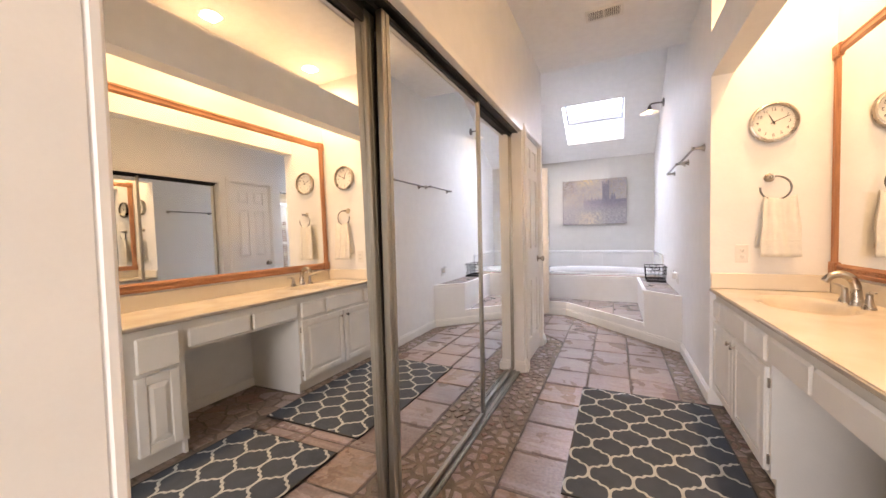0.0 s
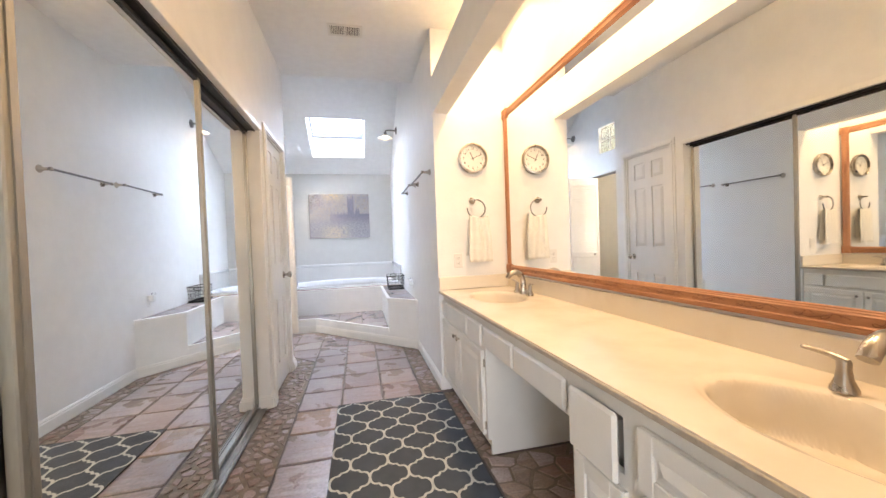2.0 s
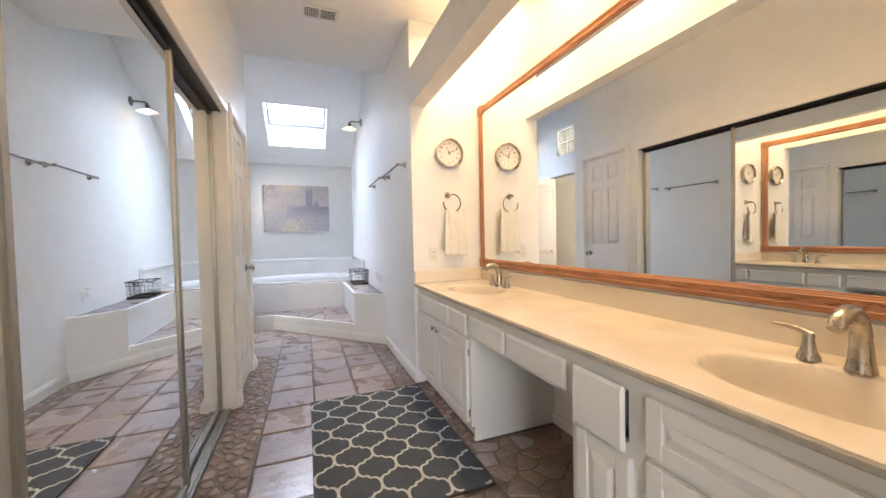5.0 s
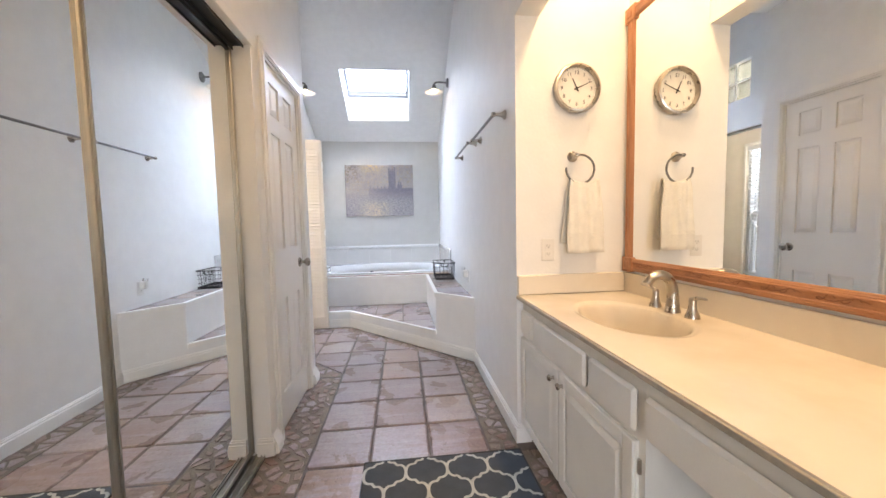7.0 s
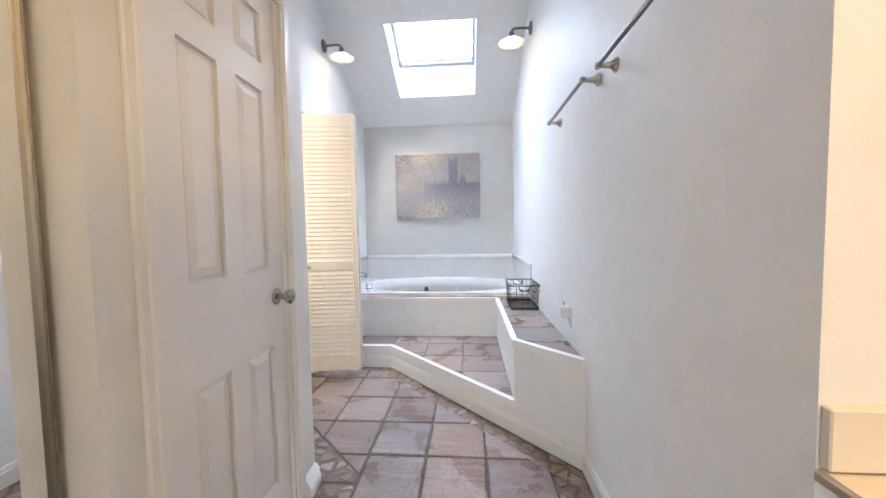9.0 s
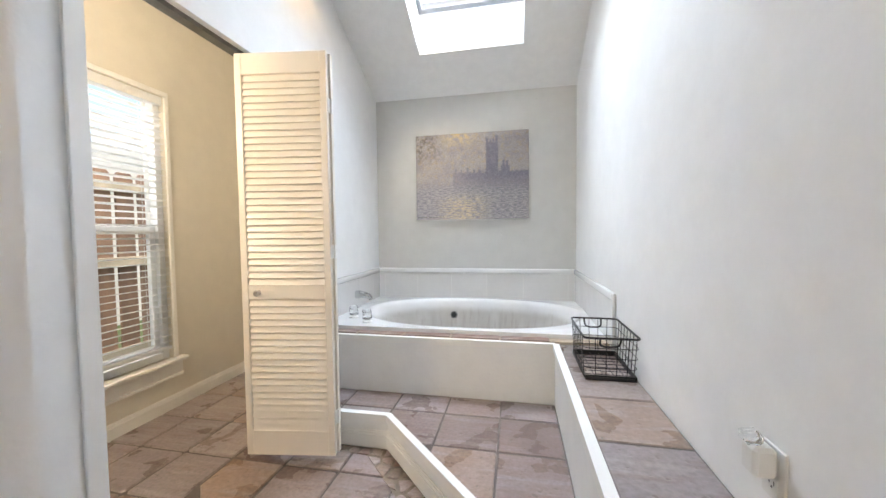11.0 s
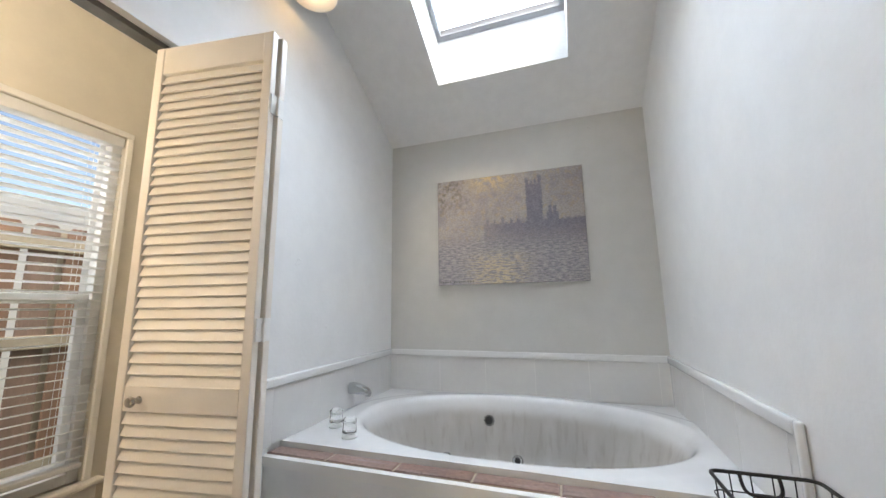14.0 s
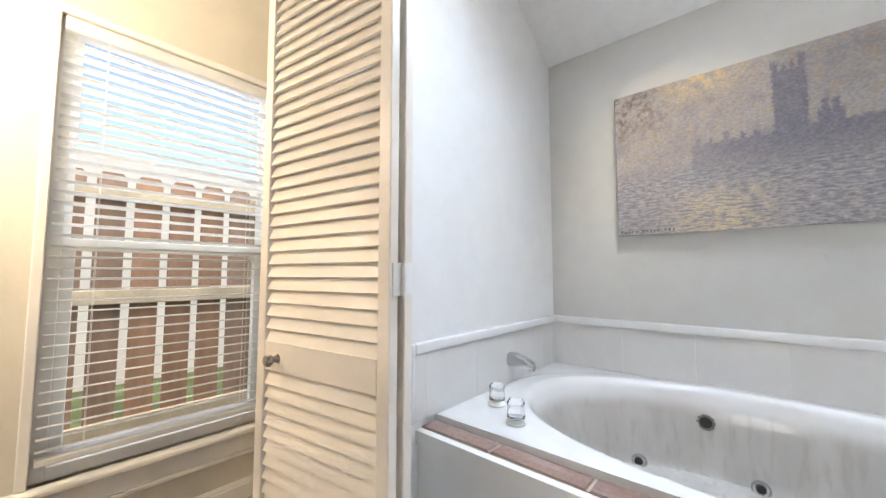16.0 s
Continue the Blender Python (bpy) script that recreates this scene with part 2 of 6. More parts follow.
TANTILE = clay("tan_strip_tile", ((0.44, 0.34, 0.25), (0.42, 0.31, 0.24)), 0.45, 0.08)
PALEMORTAR = mat("pale_beige_mortar", (0.44, 0.37, 0.28), 0.8, var=0.12, scale=20, fine=160, bump=0.4, dist=0.002)
CARPET = mat("beige_carpet", (0.45, 0.39, 0.32), 0.95, var=0.1, scale=8, fine=300, bump=0.5, dist=0.004)
RUG = mat("charcoal_rug_pile", (0.055, 0.068, 0.085), 0.95, var=0.12, scale=14, fine=420, bump=0.7, dist=0.003)
RUGLINE = mat("ivory_rug_yarn", (0.49, 0.505, 0.48), 0.95, var=0.1, scale=14, fine=420, bump=0.7, dist=0.003)
NICKEL = mat("brushed_nickel", (0.46, 0.42, 0.37), 0.28, 1.0, var=0.04, scale=20, fine=300, bump=0.03, dist=0.0005)
DARKMETAL = mat("aged_steel", (0.21, 0.205, 0.20), 0.34, 1.0, var=0.08, scale=20, fine=200, bump=0.03, dist=0.0005)
SKYFRAME = mat("light_grey_skylight_frame", (0.32, 0.335, 0.36), 0.5, var=0.03, bump=0.0)
CHROME = mat("chrome", (0.60, 0.61, 0.62), 0.08, 1.0, var=0.01, scale=5, fine=50, bump=0.0)
BRASS = mat("tarnished_brass_closet_frame", (0.40, 0.385, 0.345), 0.42, 1.0, var=0.12, scale=7, fine=120, bump=0.05, dist=0.0005, stretch=(1, 1, 0.15))
BLACK = mat("black_track_enamel", (0.02, 0.018, 0.016), 0.45, var=0.2, scale=10, fine=90, bump=0.05)
BLACKWIRE = mat("black_powder_coated_wire", (0.018, 0.016, 0.015), 0.45, 0.3, var=0.2, scale=20, fine=200, bump=0.1, dist=0.0005)
FRAMEWOOD = wood("reddish_oak_mirror_frame", (0.36, 0.155, 0.075), (0.53, 0.265, 0.14), 0.45, "Y")
CARVED = wood("dark_carved_oak", (0.24, 0.095, 0.045), (0.35, 0.15, 0.075), 0.55, "Y")
FRAMEWOOD_V = wood("reddish_oak_mirror_frame_upright", (0.36, 0.155, 0.075), (0.53, 0.265, 0.14), 0.45, "Z")
TOWEL = mat("white_ribbed_cotton", (0.80, 0.78, 0.72), 0.95, var=0.04, scale=20, fine=500, bump=0.5, dist=0.002)
PLASTIC = mat("white_plastic", (0.76, 0.75, 0.72), 0.35, var=0.01, scale=10, fine=100, bump=0.0)
SANDMORTAR = mat("sandy_mosaic_mortar", (0.225, 0.17, 0.122), 0.75, var=0.18, scale=14, fine=120, bump=0.7, dist=0.004, second=(0.15, 0.112, 0.08))
for plaster, much in ((WHITE_WALL, 0.75), (GREY_WALL, 0.7), (BEIGE_WALL, 0.6), (CEILING, 0.35)):
    trowel(plaster, much)
DARKSLOT = mat("dark_slot", (0.03, 0.03, 0.03), 0.6, var=0.1)
CLOCKFACE = mat("cream_clock_face", (0.76, 0.74, 0.68), 0.5, var=0.02, scale=10, fine=80, bump=0.0)
FENCE = mat("weathered_brown_fence_board", (0.29, 0.175, 0.12), 0.85, var=0.2, scale=3, fine=60, bump=0.5, dist=0.004, second=(0.20, 0.125, 0.09), island=0.2, stretch=(4, 4, 0.4))
FENCERAIL = mat("pale_fence_rail", (0.42, 0.36, 0.28), 0.85, var=0.15, scale=4, fine=60, bump=0.4, dist=0.004)
VINYL = mat("white_vinyl_window", (0.78, 0.79, 0.80), 0.35, var=0.01, scale=10, fine=100, bump=0.0)
BLIND = mat("white_blind_slat", (0.76, 0.77, 0.78), 0.45, var=0.02, scale=10, fine=100, bump=0.05)
PALEBACK = mat("pale_gap_backdrop", (0.72, 0.70, 0.66), 0.7, var=0.04, scale=2, fine=60)
GRASS = mat("lawn", (0.09, 0.12, 0.045), 0.9, var=0.3, scale=3, fine=80, bump=0.6, dist=0.02)
ENAMEL = mat("white_enamel_shade", (0.80, 0.79, 0.76), 0.3, var=0.01, bump=0.0)
BULB = glow("warm_bulb", (1.0, 0.76, 0.46), 7.0)
LENS_GLOW = glow("downlight_lens", (1.0, 0.86, 0.64), 3.5)
CLEAR = glass("clear_window_glass", (1, 1, 1), 0.0, 1.02)
CRYSTAL = glass("crystal_acrylic", (0.97, 0.98, 0.98), 0.06, 1.25)
BLOCKGLASS = glass("wavy_glass_block", (0.80, 0.86, 0.84), 0.05, 1.3, 0.6)
MIRROR = bpy.data.materials.new("mirror_silver")
MIRROR.use_nodes = True
mb = MIRROR.node_tree.nodes["Principled BSDF"]
mb.inputs["Base Color"].default_value, mb.inputs["Metallic"].default_value, mb.inputs["Roughness"].default_value = (0.92, 0.935, 0.93, 1), 1.0, 0.012


def stained_tub():
    """Marbled acrylic, darker grey-beige inside the bowl and marked by soft grey-brown runs."""
    m = mat("stained_tub_acrylic", (0.79, 0.785, 0.77), 0.16, var=0.02, scale=3, fine=40, bump=0.0, coat=0.3, second=(0.70, 0.69, 0.675), ramp_at=(0.3, 0.6))
    n, l = m.node_tree.nodes, m.node_tree.links
    b = n["Principled BSDF"]
    out = b.inputs["Base Color"].links[0].from_socket
    tc, sp = n.new("ShaderNodeTexCoord"), n.new("ShaderNodeSeparateXYZ")
    l.new(tc.outputs["Object"], sp.inputs[0])

    def rng(v, a, c, hi):
        r = n.new("ShaderNodeMapRange")
        r.interpolation_type = "SMOOTHSTEP"
        for k, x in (("From Min", a), ("From Max", c), ("To Max", hi)):
            r.inputs[k].default_value = x
        l.new(v, r.inputs[0])
        return r.outputs[0]

    def laid(out, f, colour):
        mix = n.new("ShaderNodeMix")
        mix.data_type = "RGBA"
        l.new(f, mix.inputs["Factor"]), l.new(out, mix.inputs[6])
        mix.inputs[7].default_value = (*colour, 1)
        return mix.outputs[2]

    # grey-beige, set by height: darker from just below the rim downwards
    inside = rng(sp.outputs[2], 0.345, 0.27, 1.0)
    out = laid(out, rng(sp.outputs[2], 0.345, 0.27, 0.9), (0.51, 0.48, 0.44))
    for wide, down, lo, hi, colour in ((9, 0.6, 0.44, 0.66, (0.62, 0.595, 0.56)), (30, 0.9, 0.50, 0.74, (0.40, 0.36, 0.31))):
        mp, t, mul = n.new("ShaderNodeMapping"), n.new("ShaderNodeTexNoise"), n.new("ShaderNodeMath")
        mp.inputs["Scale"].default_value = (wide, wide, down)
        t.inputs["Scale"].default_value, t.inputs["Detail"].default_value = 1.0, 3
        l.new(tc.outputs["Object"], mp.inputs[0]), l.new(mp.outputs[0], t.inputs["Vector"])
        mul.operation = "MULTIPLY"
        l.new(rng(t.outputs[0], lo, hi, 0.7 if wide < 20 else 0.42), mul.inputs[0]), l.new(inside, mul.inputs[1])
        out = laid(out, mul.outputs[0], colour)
    l.new(out, b.inputs["Base Color"])
    return m


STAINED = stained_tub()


# ---- mesh helpers ----
def box(bm, x0, x1, y0, y1, z0, z1, bevel=0.0, seg=1):
    v = [bm.verts.new((x, y, z)) for z in (z0, z1) for y in (y0, y1) for x in (x0, x1)]
    quads = ((0, 2, 3, 1), (4, 5, 7, 6), (0, 1, 5, 4), (2, 6, 7, 3), (0, 4, 6, 2), (1, 3, 7, 5))
    f = [bm.faces.new([v[i] for i in q]) for q in quads]
    if bevel:
        e = list({e for g in f for e in g.edges})
        bmesh.ops.bevel(bm, geom=e, offset=bevel, segments=seg, affect="EDGES", profile=0.5)


def prism(bm, poly, lo, hi, axis="z", chamfer=0.0):
    """Extrude a convex or simple polygon along an axis; its two coordinates are the other two, in order."""
    def at(p, h):
        a, b = p
        return {"x": (h, a, b), "y": (a, h, b), "z": (a, b, h)}[axis]
    cx, cy = sum(p[0] for p in poly) / len(poly), sum(p[1] for p in poly) / len(poly)
    low = [bm.verts.new(at(p, lo)) for p in poly]
    rings = [low]
    if chamfer:
        rings.append([bm.verts.new(at(p, hi - chamfer)) for p in poly])
        def shrink(p):
            d = math.hypot(p[0] - cx, p[1] - cy)
            k = max(0.0, 1 - chamfer * 1.3 / max(d, 1e-4))
            return cx + (p[0] - cx) * k, cy + (p[1] - cy) * k
        rings.append([bm.verts.new(at(shrink(p), hi)) for p in poly])
    else:
        rings.append([bm.verts.new(at(p, hi)) for p in poly])
    n = len(poly)
    for a, b in zip(rings, rings[1:]):
        for i in range(n):
            bm.faces.new((a[i], a[(i + 1) % n], b[(i + 1) % n], b[i]))
    bm.faces.new(rings[-1]), bm.faces.new(list(reversed(low)))


def basis(d):
    d = Vector(d).normalized()
    u = d.orthogonal().normalized()
    return u, d.cross(u)


def tube(bm, pts, r, n=10, caps=True):
    """A round tube along a polyline; r is one radius or one a point."""
    pts = [Vector(p) for p in pts]
    rs = r if isinstance(r, (list, tuple)) else [r] * len(pts)
    rings, u = [], None
    for i, p in enumerate(pts):
        d = (pts[min(i + 1, len(pts) - 1)] - pts[max(i - 1, 0)]).normalized()
        if u is None:
            u = d.orthogonal().normalized()
        u = (u - d * u.dot(d)).normalized()
        w = d.cross(u)
        rings.append([bm.verts.new(p + (u * math.cos(a) + w * math.sin(a)) * rs[i]) for a in (2 * math.pi * k / n for k in range(n))])
    for a, b in zip(rings, rings[1:]):
        for k in range(n):
            bm.faces.new((a[k], a[(k + 1) % n], b[(k + 1) % n], b[k]))
    if caps:
        bm.faces.new(list(reversed(rings[0]))), bm.faces.new(rings[-1])


def lathe(bm, at, axis, profile, n=24):
    """Turn a profile of (along, radius) about an axis through a point."""
    at, d = Vector(at), Vector(axis).normalized()
    u, w = basis(d)
    rings = []
    for h, r in profile:
        rings.append([bm.verts.new(at + d * h + (u * math.cos(a) + w * math.sin(a)) * max(r, 1e-4)) for a in (2 * math.pi * k / n for k in range(n))])
    for a, b in zip(rings, rings[1:]):
        for k in range(n):
            bm.faces.new((a[k], a[(k + 1) % n], b[(k + 1) % n], b[k]))
    bm.faces.new(list(reversed(rings[0]))), bm.faces.new(rings[-1])


def smooth_line(pts, n=8):
    """Catmull-Rom through points."""
    pts = [Vector(p) for p in pts]
    out = []
    for i in range(len(pts) - 1):
        p0, p1, p2, p3 = pts[max(i - 1, 0)], pts[i], pts[i + 1], pts[min(i + 2, len(pts) - 1)]
        for k in range(n):
            t = k / n
            out.append(0.5 * (2 * p1 + (p2 - p0) * t + (2 * p0 - 5 * p1 + 4 * p2 - p3) * t * t + (3 * p1 - p0 - 3 * p2 + p3) * t ** 3))
    return out + [pts[-1]]


def world_of(ob):
    return (world_of(ob.parent) if ob.parent else Matrix()) @ ob.matrix_basis


def finish(bm, name, material, rounded=False):
    bmesh.ops.recalc_face_normals(bm, faces=bm.faces)
    me = bpy.data.meshes.new(name)
    bm.to_mesh(me)
    bm.free()
    me.materials.append(material)
    if rounded:
        for p in me.polygons:
            p.use_smooth = True
        me.set_sharp_from_angle(angle=radians(40))
    return me


def part(name, bm, material, parent, label="", rounded=False):
    """Link a bmesh given in world places as one mesh under its parent."""
    bm.transform(world_of(parent).inverted())
    ob = new(name, finish(bm, name, material, rounded))
    ob.parent = parent
    return tagged(ob, label) if label else ob


def thing(name, m, label, category, group="", kind=""):
    ob = new(name)
    ob.empty_display_size = 0.05
    ob.matrix_basis = m if isinstance(m, Matrix) else pose(*m)
    return tagged(ob, label, category, group, kind)


def solid(name, bm, material, label, category="", kind="structure", rounded=False):
    return tagged(new(name, finish(bm, name, material, rounded)), label, category, "", kind)


def boxes(*rows, bevel=0.0):
    bm = bmesh.new()
    for r in rows:
        box(bm, *r, bevel=bevel)
    return bm


def clip(poly, nx, ny, c):
    """The part of a convex polygon where nx x + ny y <= c."""
    out = []
    for i, p in enumerate(poly):
        q = poly[(i + 1) % len(poly)]
        dp, dq = nx * p[0] + ny * p[1] - c, nx * q[0] + ny * q[1] - c
        if dp <= 0:
            out.append(p)
        if dp * dq < 0:
            k = dp / (dp - dq)
            out.append((p[0] + (q[0] - p[0]) * k, p[1] + (q[1] - p[1]) * k))
    return out


def area(poly):
    return 0.5 * abs(sum(p[0] * q[1] - q[0] * p[1] for p, q in zip(poly, poly[1:] + poly[:1])))


# ---- plan ----
RIGHT, LEFT, TUBL, BACK = 1.04, -0.265, -0.828, 7.0
ALCOVE, VAN = 3.05, 1.66
CEIL, RIDGE, SLOPE, LOW = 2.92, 4.06, 0.53, 2.497
ENTRY = 0.20


def slope_z(y):
    return LOW + SLOPE * (BACK - y)


# walls
bm = bmesh.new()
prism(bm, [(ALCOVE, 0), (BACK, 0), (BACK, LOW + 0.1), (RIDGE, slope_z(RIDGE) + 0.1), (ALCOVE, slope_z(RIDGE) + 0.1)], RIGHT, RIGHT + 0.12, "x")
wall_right = solid("wall_east", bm, WHITE_WALL, "white hand-textured plaster wall beside the tub", "wall")
solid("wall_alcove", boxes((RIGHT + 0.12, VAN + 0.12, ALCOVE, ALCOVE + 0.12, 0, CEIL)), WHITE_WALL, "white textured end wall of the vanity alcove", "wall")
solid("wall_vanity", boxes((VAN, VAN + 0.12, ENTRY - 0.12, ALCOVE, 0, CEIL)), WHITE_WALL, "white wall behind the long vanity mirror", "wall")
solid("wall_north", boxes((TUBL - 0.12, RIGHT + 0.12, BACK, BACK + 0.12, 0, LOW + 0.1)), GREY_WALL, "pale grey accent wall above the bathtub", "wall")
OP0, OP1, HEAD = 4.53, 5.33, 2.15
GB0, GB1, GBZ0, GBZ1 = 4.70, 5.10, 2.47, 2.87
bm = bmesh.new()
top = lambda y: slope_z(y) + 0.1
prism(bm, [(RIDGE - 0.01, 0), (OP0, 0), (OP0, top(OP0)), (RIDGE - 0.01, top(RIDGE))], TUBL - 0.12, TUBL, "x")
prism(bm, [(OP1, 0), (BACK, 0), (BACK, top(BACK)), (OP1, top(OP1))], TUBL - 0.12, TUBL, "x")
prism(bm, [(OP0, HEAD), (GB0, HEAD), (GB0, top(GB0)), (OP0, top(OP0))], TUBL - 0.12, TUBL, "x")
prism(bm, [(GB1, HEAD), (OP1, HEAD), (OP1, top(OP1)), (GB1, top(GB1))], TUBL - 0.12, TUBL, "x")
prism(bm, [(GB0, HEAD), (GB1, HEAD), (GB1, GBZ0), (GB0, GBZ0)], TUBL - 0.12, TUBL, "x")
prism(bm, [(GB0, GBZ1), (GB1, GBZ1), (GB1, top(GB1)), (GB0, top(GB0))], TUBL - 0.12, TUBL, "x")
solid("wall_west_tub", bm, WHITE_WALL, "white textured wall with a bifold door opening", "wall")
DR0, DR1, DRH, CLH, CL1 = 3.25, 3.87, 2.10, 2.07, 3.10
solid("wall_west", boxes(
    (LEFT - 0.12, LEFT, ENTRY, CL1, CLH, CEIL), (LEFT - 0.12, LEFT, CL1, DR0, 0, CEIL),
    (LEFT - 0.12, LEFT, DR0, DR1, DRH, CEIL), (LEFT - 0.12, LEFT, DR1, RIDGE - 0.11, 0, CEIL)), WHITE_WALL, "white wall holding the mirrored closet and a panel door", "wall")
solid("wall_return", boxes((TUBL - 0.12, LEFT, RIDGE - 0.11, RIDGE - 0.011, 0, CEIL)), WHITE_WALL, "white return wall beside the panel door", "wall")
solid("wall_closet_back", boxes((-0.75, -0.69, ENTRY - 0.12, RIDGE - 0.11, 0, CEIL)), WHITE_WALL, "plain back wall of the closet", "wall")
solid("wall_riser", boxes((TUBL, RIGHT, RIDGE - 0.01, RIDGE + 0.0, CEIL + 0.1, slope_z(RIDGE) + 0.1)), WHITE_WALL, "white riser above the flat ceiling", "wall")
ED0, ED1 = -0.012, 0.84
solid("wall_south", boxes((-1.6, ED0, ENTRY - 0.12, ENTRY, 0, CEIL), (ED1, VAN, ENTRY - 0.12, ENTRY, 0, CEIL), (ED0, ED1, ENTRY - 0.12, ENTRY, 2.08, CEIL)), WHITE_WALL, "white wall with the entry doorway", "wall")
# window wall of the toilet room
TX, WY0, WY1, WZ0, WZ1 = -1.86, 4.835, 5.69, 0.355, 2.16
solid("wall_west_window", boxes((TX - 0.14, TX, 3.9, WY0, 0, 2.98), (TX - 0.14, TX, WY1, 6.7, 0, 2.98), (TX - 0.14, TX, WY0, WY1, 0, WZ0), (TX - 0.14, TX, WY0, WY1, WZ1, 2.98)), BEIGE_WALL, "beige wall around the blinds window", "wall")
solid("wall_toilet_south", boxes((TX, TUBL - 0.12, 3.9, RIDGE - 0.011, 0, 2.98)), BEIGE_WALL, "beige end wall of the toilet room", "wall")
solid("wall_toilet_north", boxes((TX, TUBL - 0.12, 6.6, 6.7, 0, 2.98)), BEIGE_WALL, "beige far wall of the toilet room", "wall")
solid("ceiling_toilet", boxes((TX, TUBL - 0.12, RIDGE - 0.011, 6.6, 2.92, 2.98)), CEILING, "white ceiling of the toilet room", "ceiling")
# unseen room stub added behind the entry, with an opening for the fill lamp
solid("wall_entry_stub", boxes((-1.7, -1.6, -2.6, ENTRY, 0, CEIL), (2.4, 2.5, -2.6, ENTRY - 0.12, 0, CEIL), (-1.6, 2.4, -2.7, -2.6, 0, 0.6), (-1.6, 2.4, -2.7, -2.6, 2.3, CEIL), (-1.6, -0.8, -2.7, -2.6, 0.6, 2.3), (1.5, 2.4, -2.7, -2.6, 0.6, 2.3), (VAN + 0.12, 2.4, ENTRY - 0.12, ENTRY, 0, CEIL)), WHITE_WALL, "plain white walls of the unseen room stub added behind the entry", "wall")
solid("floor_entry_stub", boxes((-1.6, 2.4, -2.6, ENTRY - 0.12, -0.06, -0.004)), CARPET, "beige carpet of the unseen room stub added behind the entry", "floor")
solid("ceiling_entry_stub", boxes((-1.7, 2.5, -2.7, ENTRY - 0.12, CEIL, CEIL + 0.1)), CEILING, "white ceiling of the unseen room stub added behind the entry", "ceiling")
# flat ceiling and the slope with its skylight shaft
solid("ceiling", boxes((-0.75, VAN + 0.12, ENTRY - 0.12, ALCOVE + 0.12, CEIL, CEIL + 0.1), (TUBL - 0.12, RIGHT, ALCOVE + 0.12, RIDGE, CEIL, CEIL + 0.1)), CEILING, "flat white ceiling over the vanity and passage", "ceiling")
SX0, SX1, SY0, SY1 = -0.277, 0.578, 5.85, 6.605
SLABS = ((TUBL - 0.12, SX0, RIDGE, BACK + 0.1), (SX1, RIGHT + 0.12, RIDGE, BACK + 0.1), (SX0, SX1, RIDGE, SY0), (SX0, SX1, SY1, BACK + 0.1))


def on_slope(x, y, up):
    return Vector((x, y, slope_z(y) + up))


def slope_box(bm, x0, x1, y0, y1, u0, u1):
    c = [on_slope(x, y, u) for u in (u0, u1) for y in (y0, y1) for x in (x0, x1)]
    v = [bm.verts.new(p) for p in c]
    for q in ((0, 2, 3, 1), (4, 5, 7, 6), (0, 1, 5, 4), (2, 6, 7, 3), (0, 4, 6, 2), (1, 3, 7, 5)):
        bm.faces.new([v[i] for i in q])


bm = bmesh.new()
for x0, x1, y0, y1 in SLABS:
    slope_box(bm, x0, x1, y0, y1, 0.0, 0.10)
solid("ceiling_slope", bm, CEILING, "white sloping ceiling with a square skylight opening", "ceiling")
skylight = thing("skylight", (0.15, 6.23, slope_z(6.23)), "square skylight with a white shaft and grey frame", "skylight", kind="structure")
bm = bmesh.new()
H = 0.33
slope_box(bm, SX0 - 0.04, SX0, SY0 - 0.04, SY1 + 0.04, 0.1, H), slope_box(bm, SX1, SX1 + 0.04, SY0 - 0.04, SY1 + 0.04, 0.1, H)
slope_box(bm, SX0, SX1, SY0 - 0.04, SY0, 0.1, H), slope_box(bm, SX0, SX1, SY1, SY1 + 0.04, 0.1, H)
part("shaft", bm, CEILING, skylight)
bm = bmesh.new()
F = 0.032
slope_box(bm, SX0 - 0.02, SX0 + F, SY0 - 0.02, SY1 + 0.02, H, H + 0.05), slope_box(bm, SX1 - F, SX1 + 0.02, SY0 - 0.02, SY1 + 0.02, H, H + 0.05)
slope_box(bm, SX0 + F, SX1 - F, SY0 - 0.02, SY0 + F, H, H + 0.05), slope_box(bm, SX0 + F, SX1 - F, SY1 - F, SY1 + 0.02, H, H + 0.05)
part("frame", bm, SKYFRAME, skylight, "grey metal skylight frame")
bm = bmesh.new()
slope_box(bm, SX0 + F, SX1 - F, SY0 + F, SY1 - F, H + 0.02, H + 0.03)
part("pane", bm, CLEAR, skylight).visible_shadow = False
# light beam over the vanity
solid("beam_vanity", boxes((RIGHT, RIGHT + 0.125, ENTRY, ALCOVE, 2.235, 2.53)), WHITE_WALL, "white drywall beam across the vanity alcove", "beam")

# floor
STEPZ, BENCHZ, FRONT = 0.185, 0.548, 5.79
KX, KY, TIPY = -0.20, 5.50, 4.20
bm = boxes((-0.75, VAN + 0.12, ENTRY - 0.12, RIDGE, -0.06, -0.006), (TX - 0.1, RIGHT + 0.12, RIDGE, BACK, -0.06, -0.006))
floor = solid("floor", bm, GROUT, "terracotta saltillo tile floor with broken-tile borders", "floor")

# step and bench of plaster, tiled on top
bm = bmesh.new()
prism(bm, [(TUBL, KY), (KX, KY), (0.735, 4.525), (0.735, FRONT), (TUBL, FRONT)], 0, STEPZ - 0.008)
step = solid("step", bm, WHITE_WALL, "white plaster tub step topped with clay tiles", "step")
bm = bmesh.new()
prism(bm, [(0.735, 4.525), (RIGHT, TIPY), (RIGHT, FRONT), (0.735, FRONT)], 0, BENCHZ - 0.008)
bench = solid("bench", bm, WHITE_WALL, "white plaster bench topped with clay tiles", "bench")


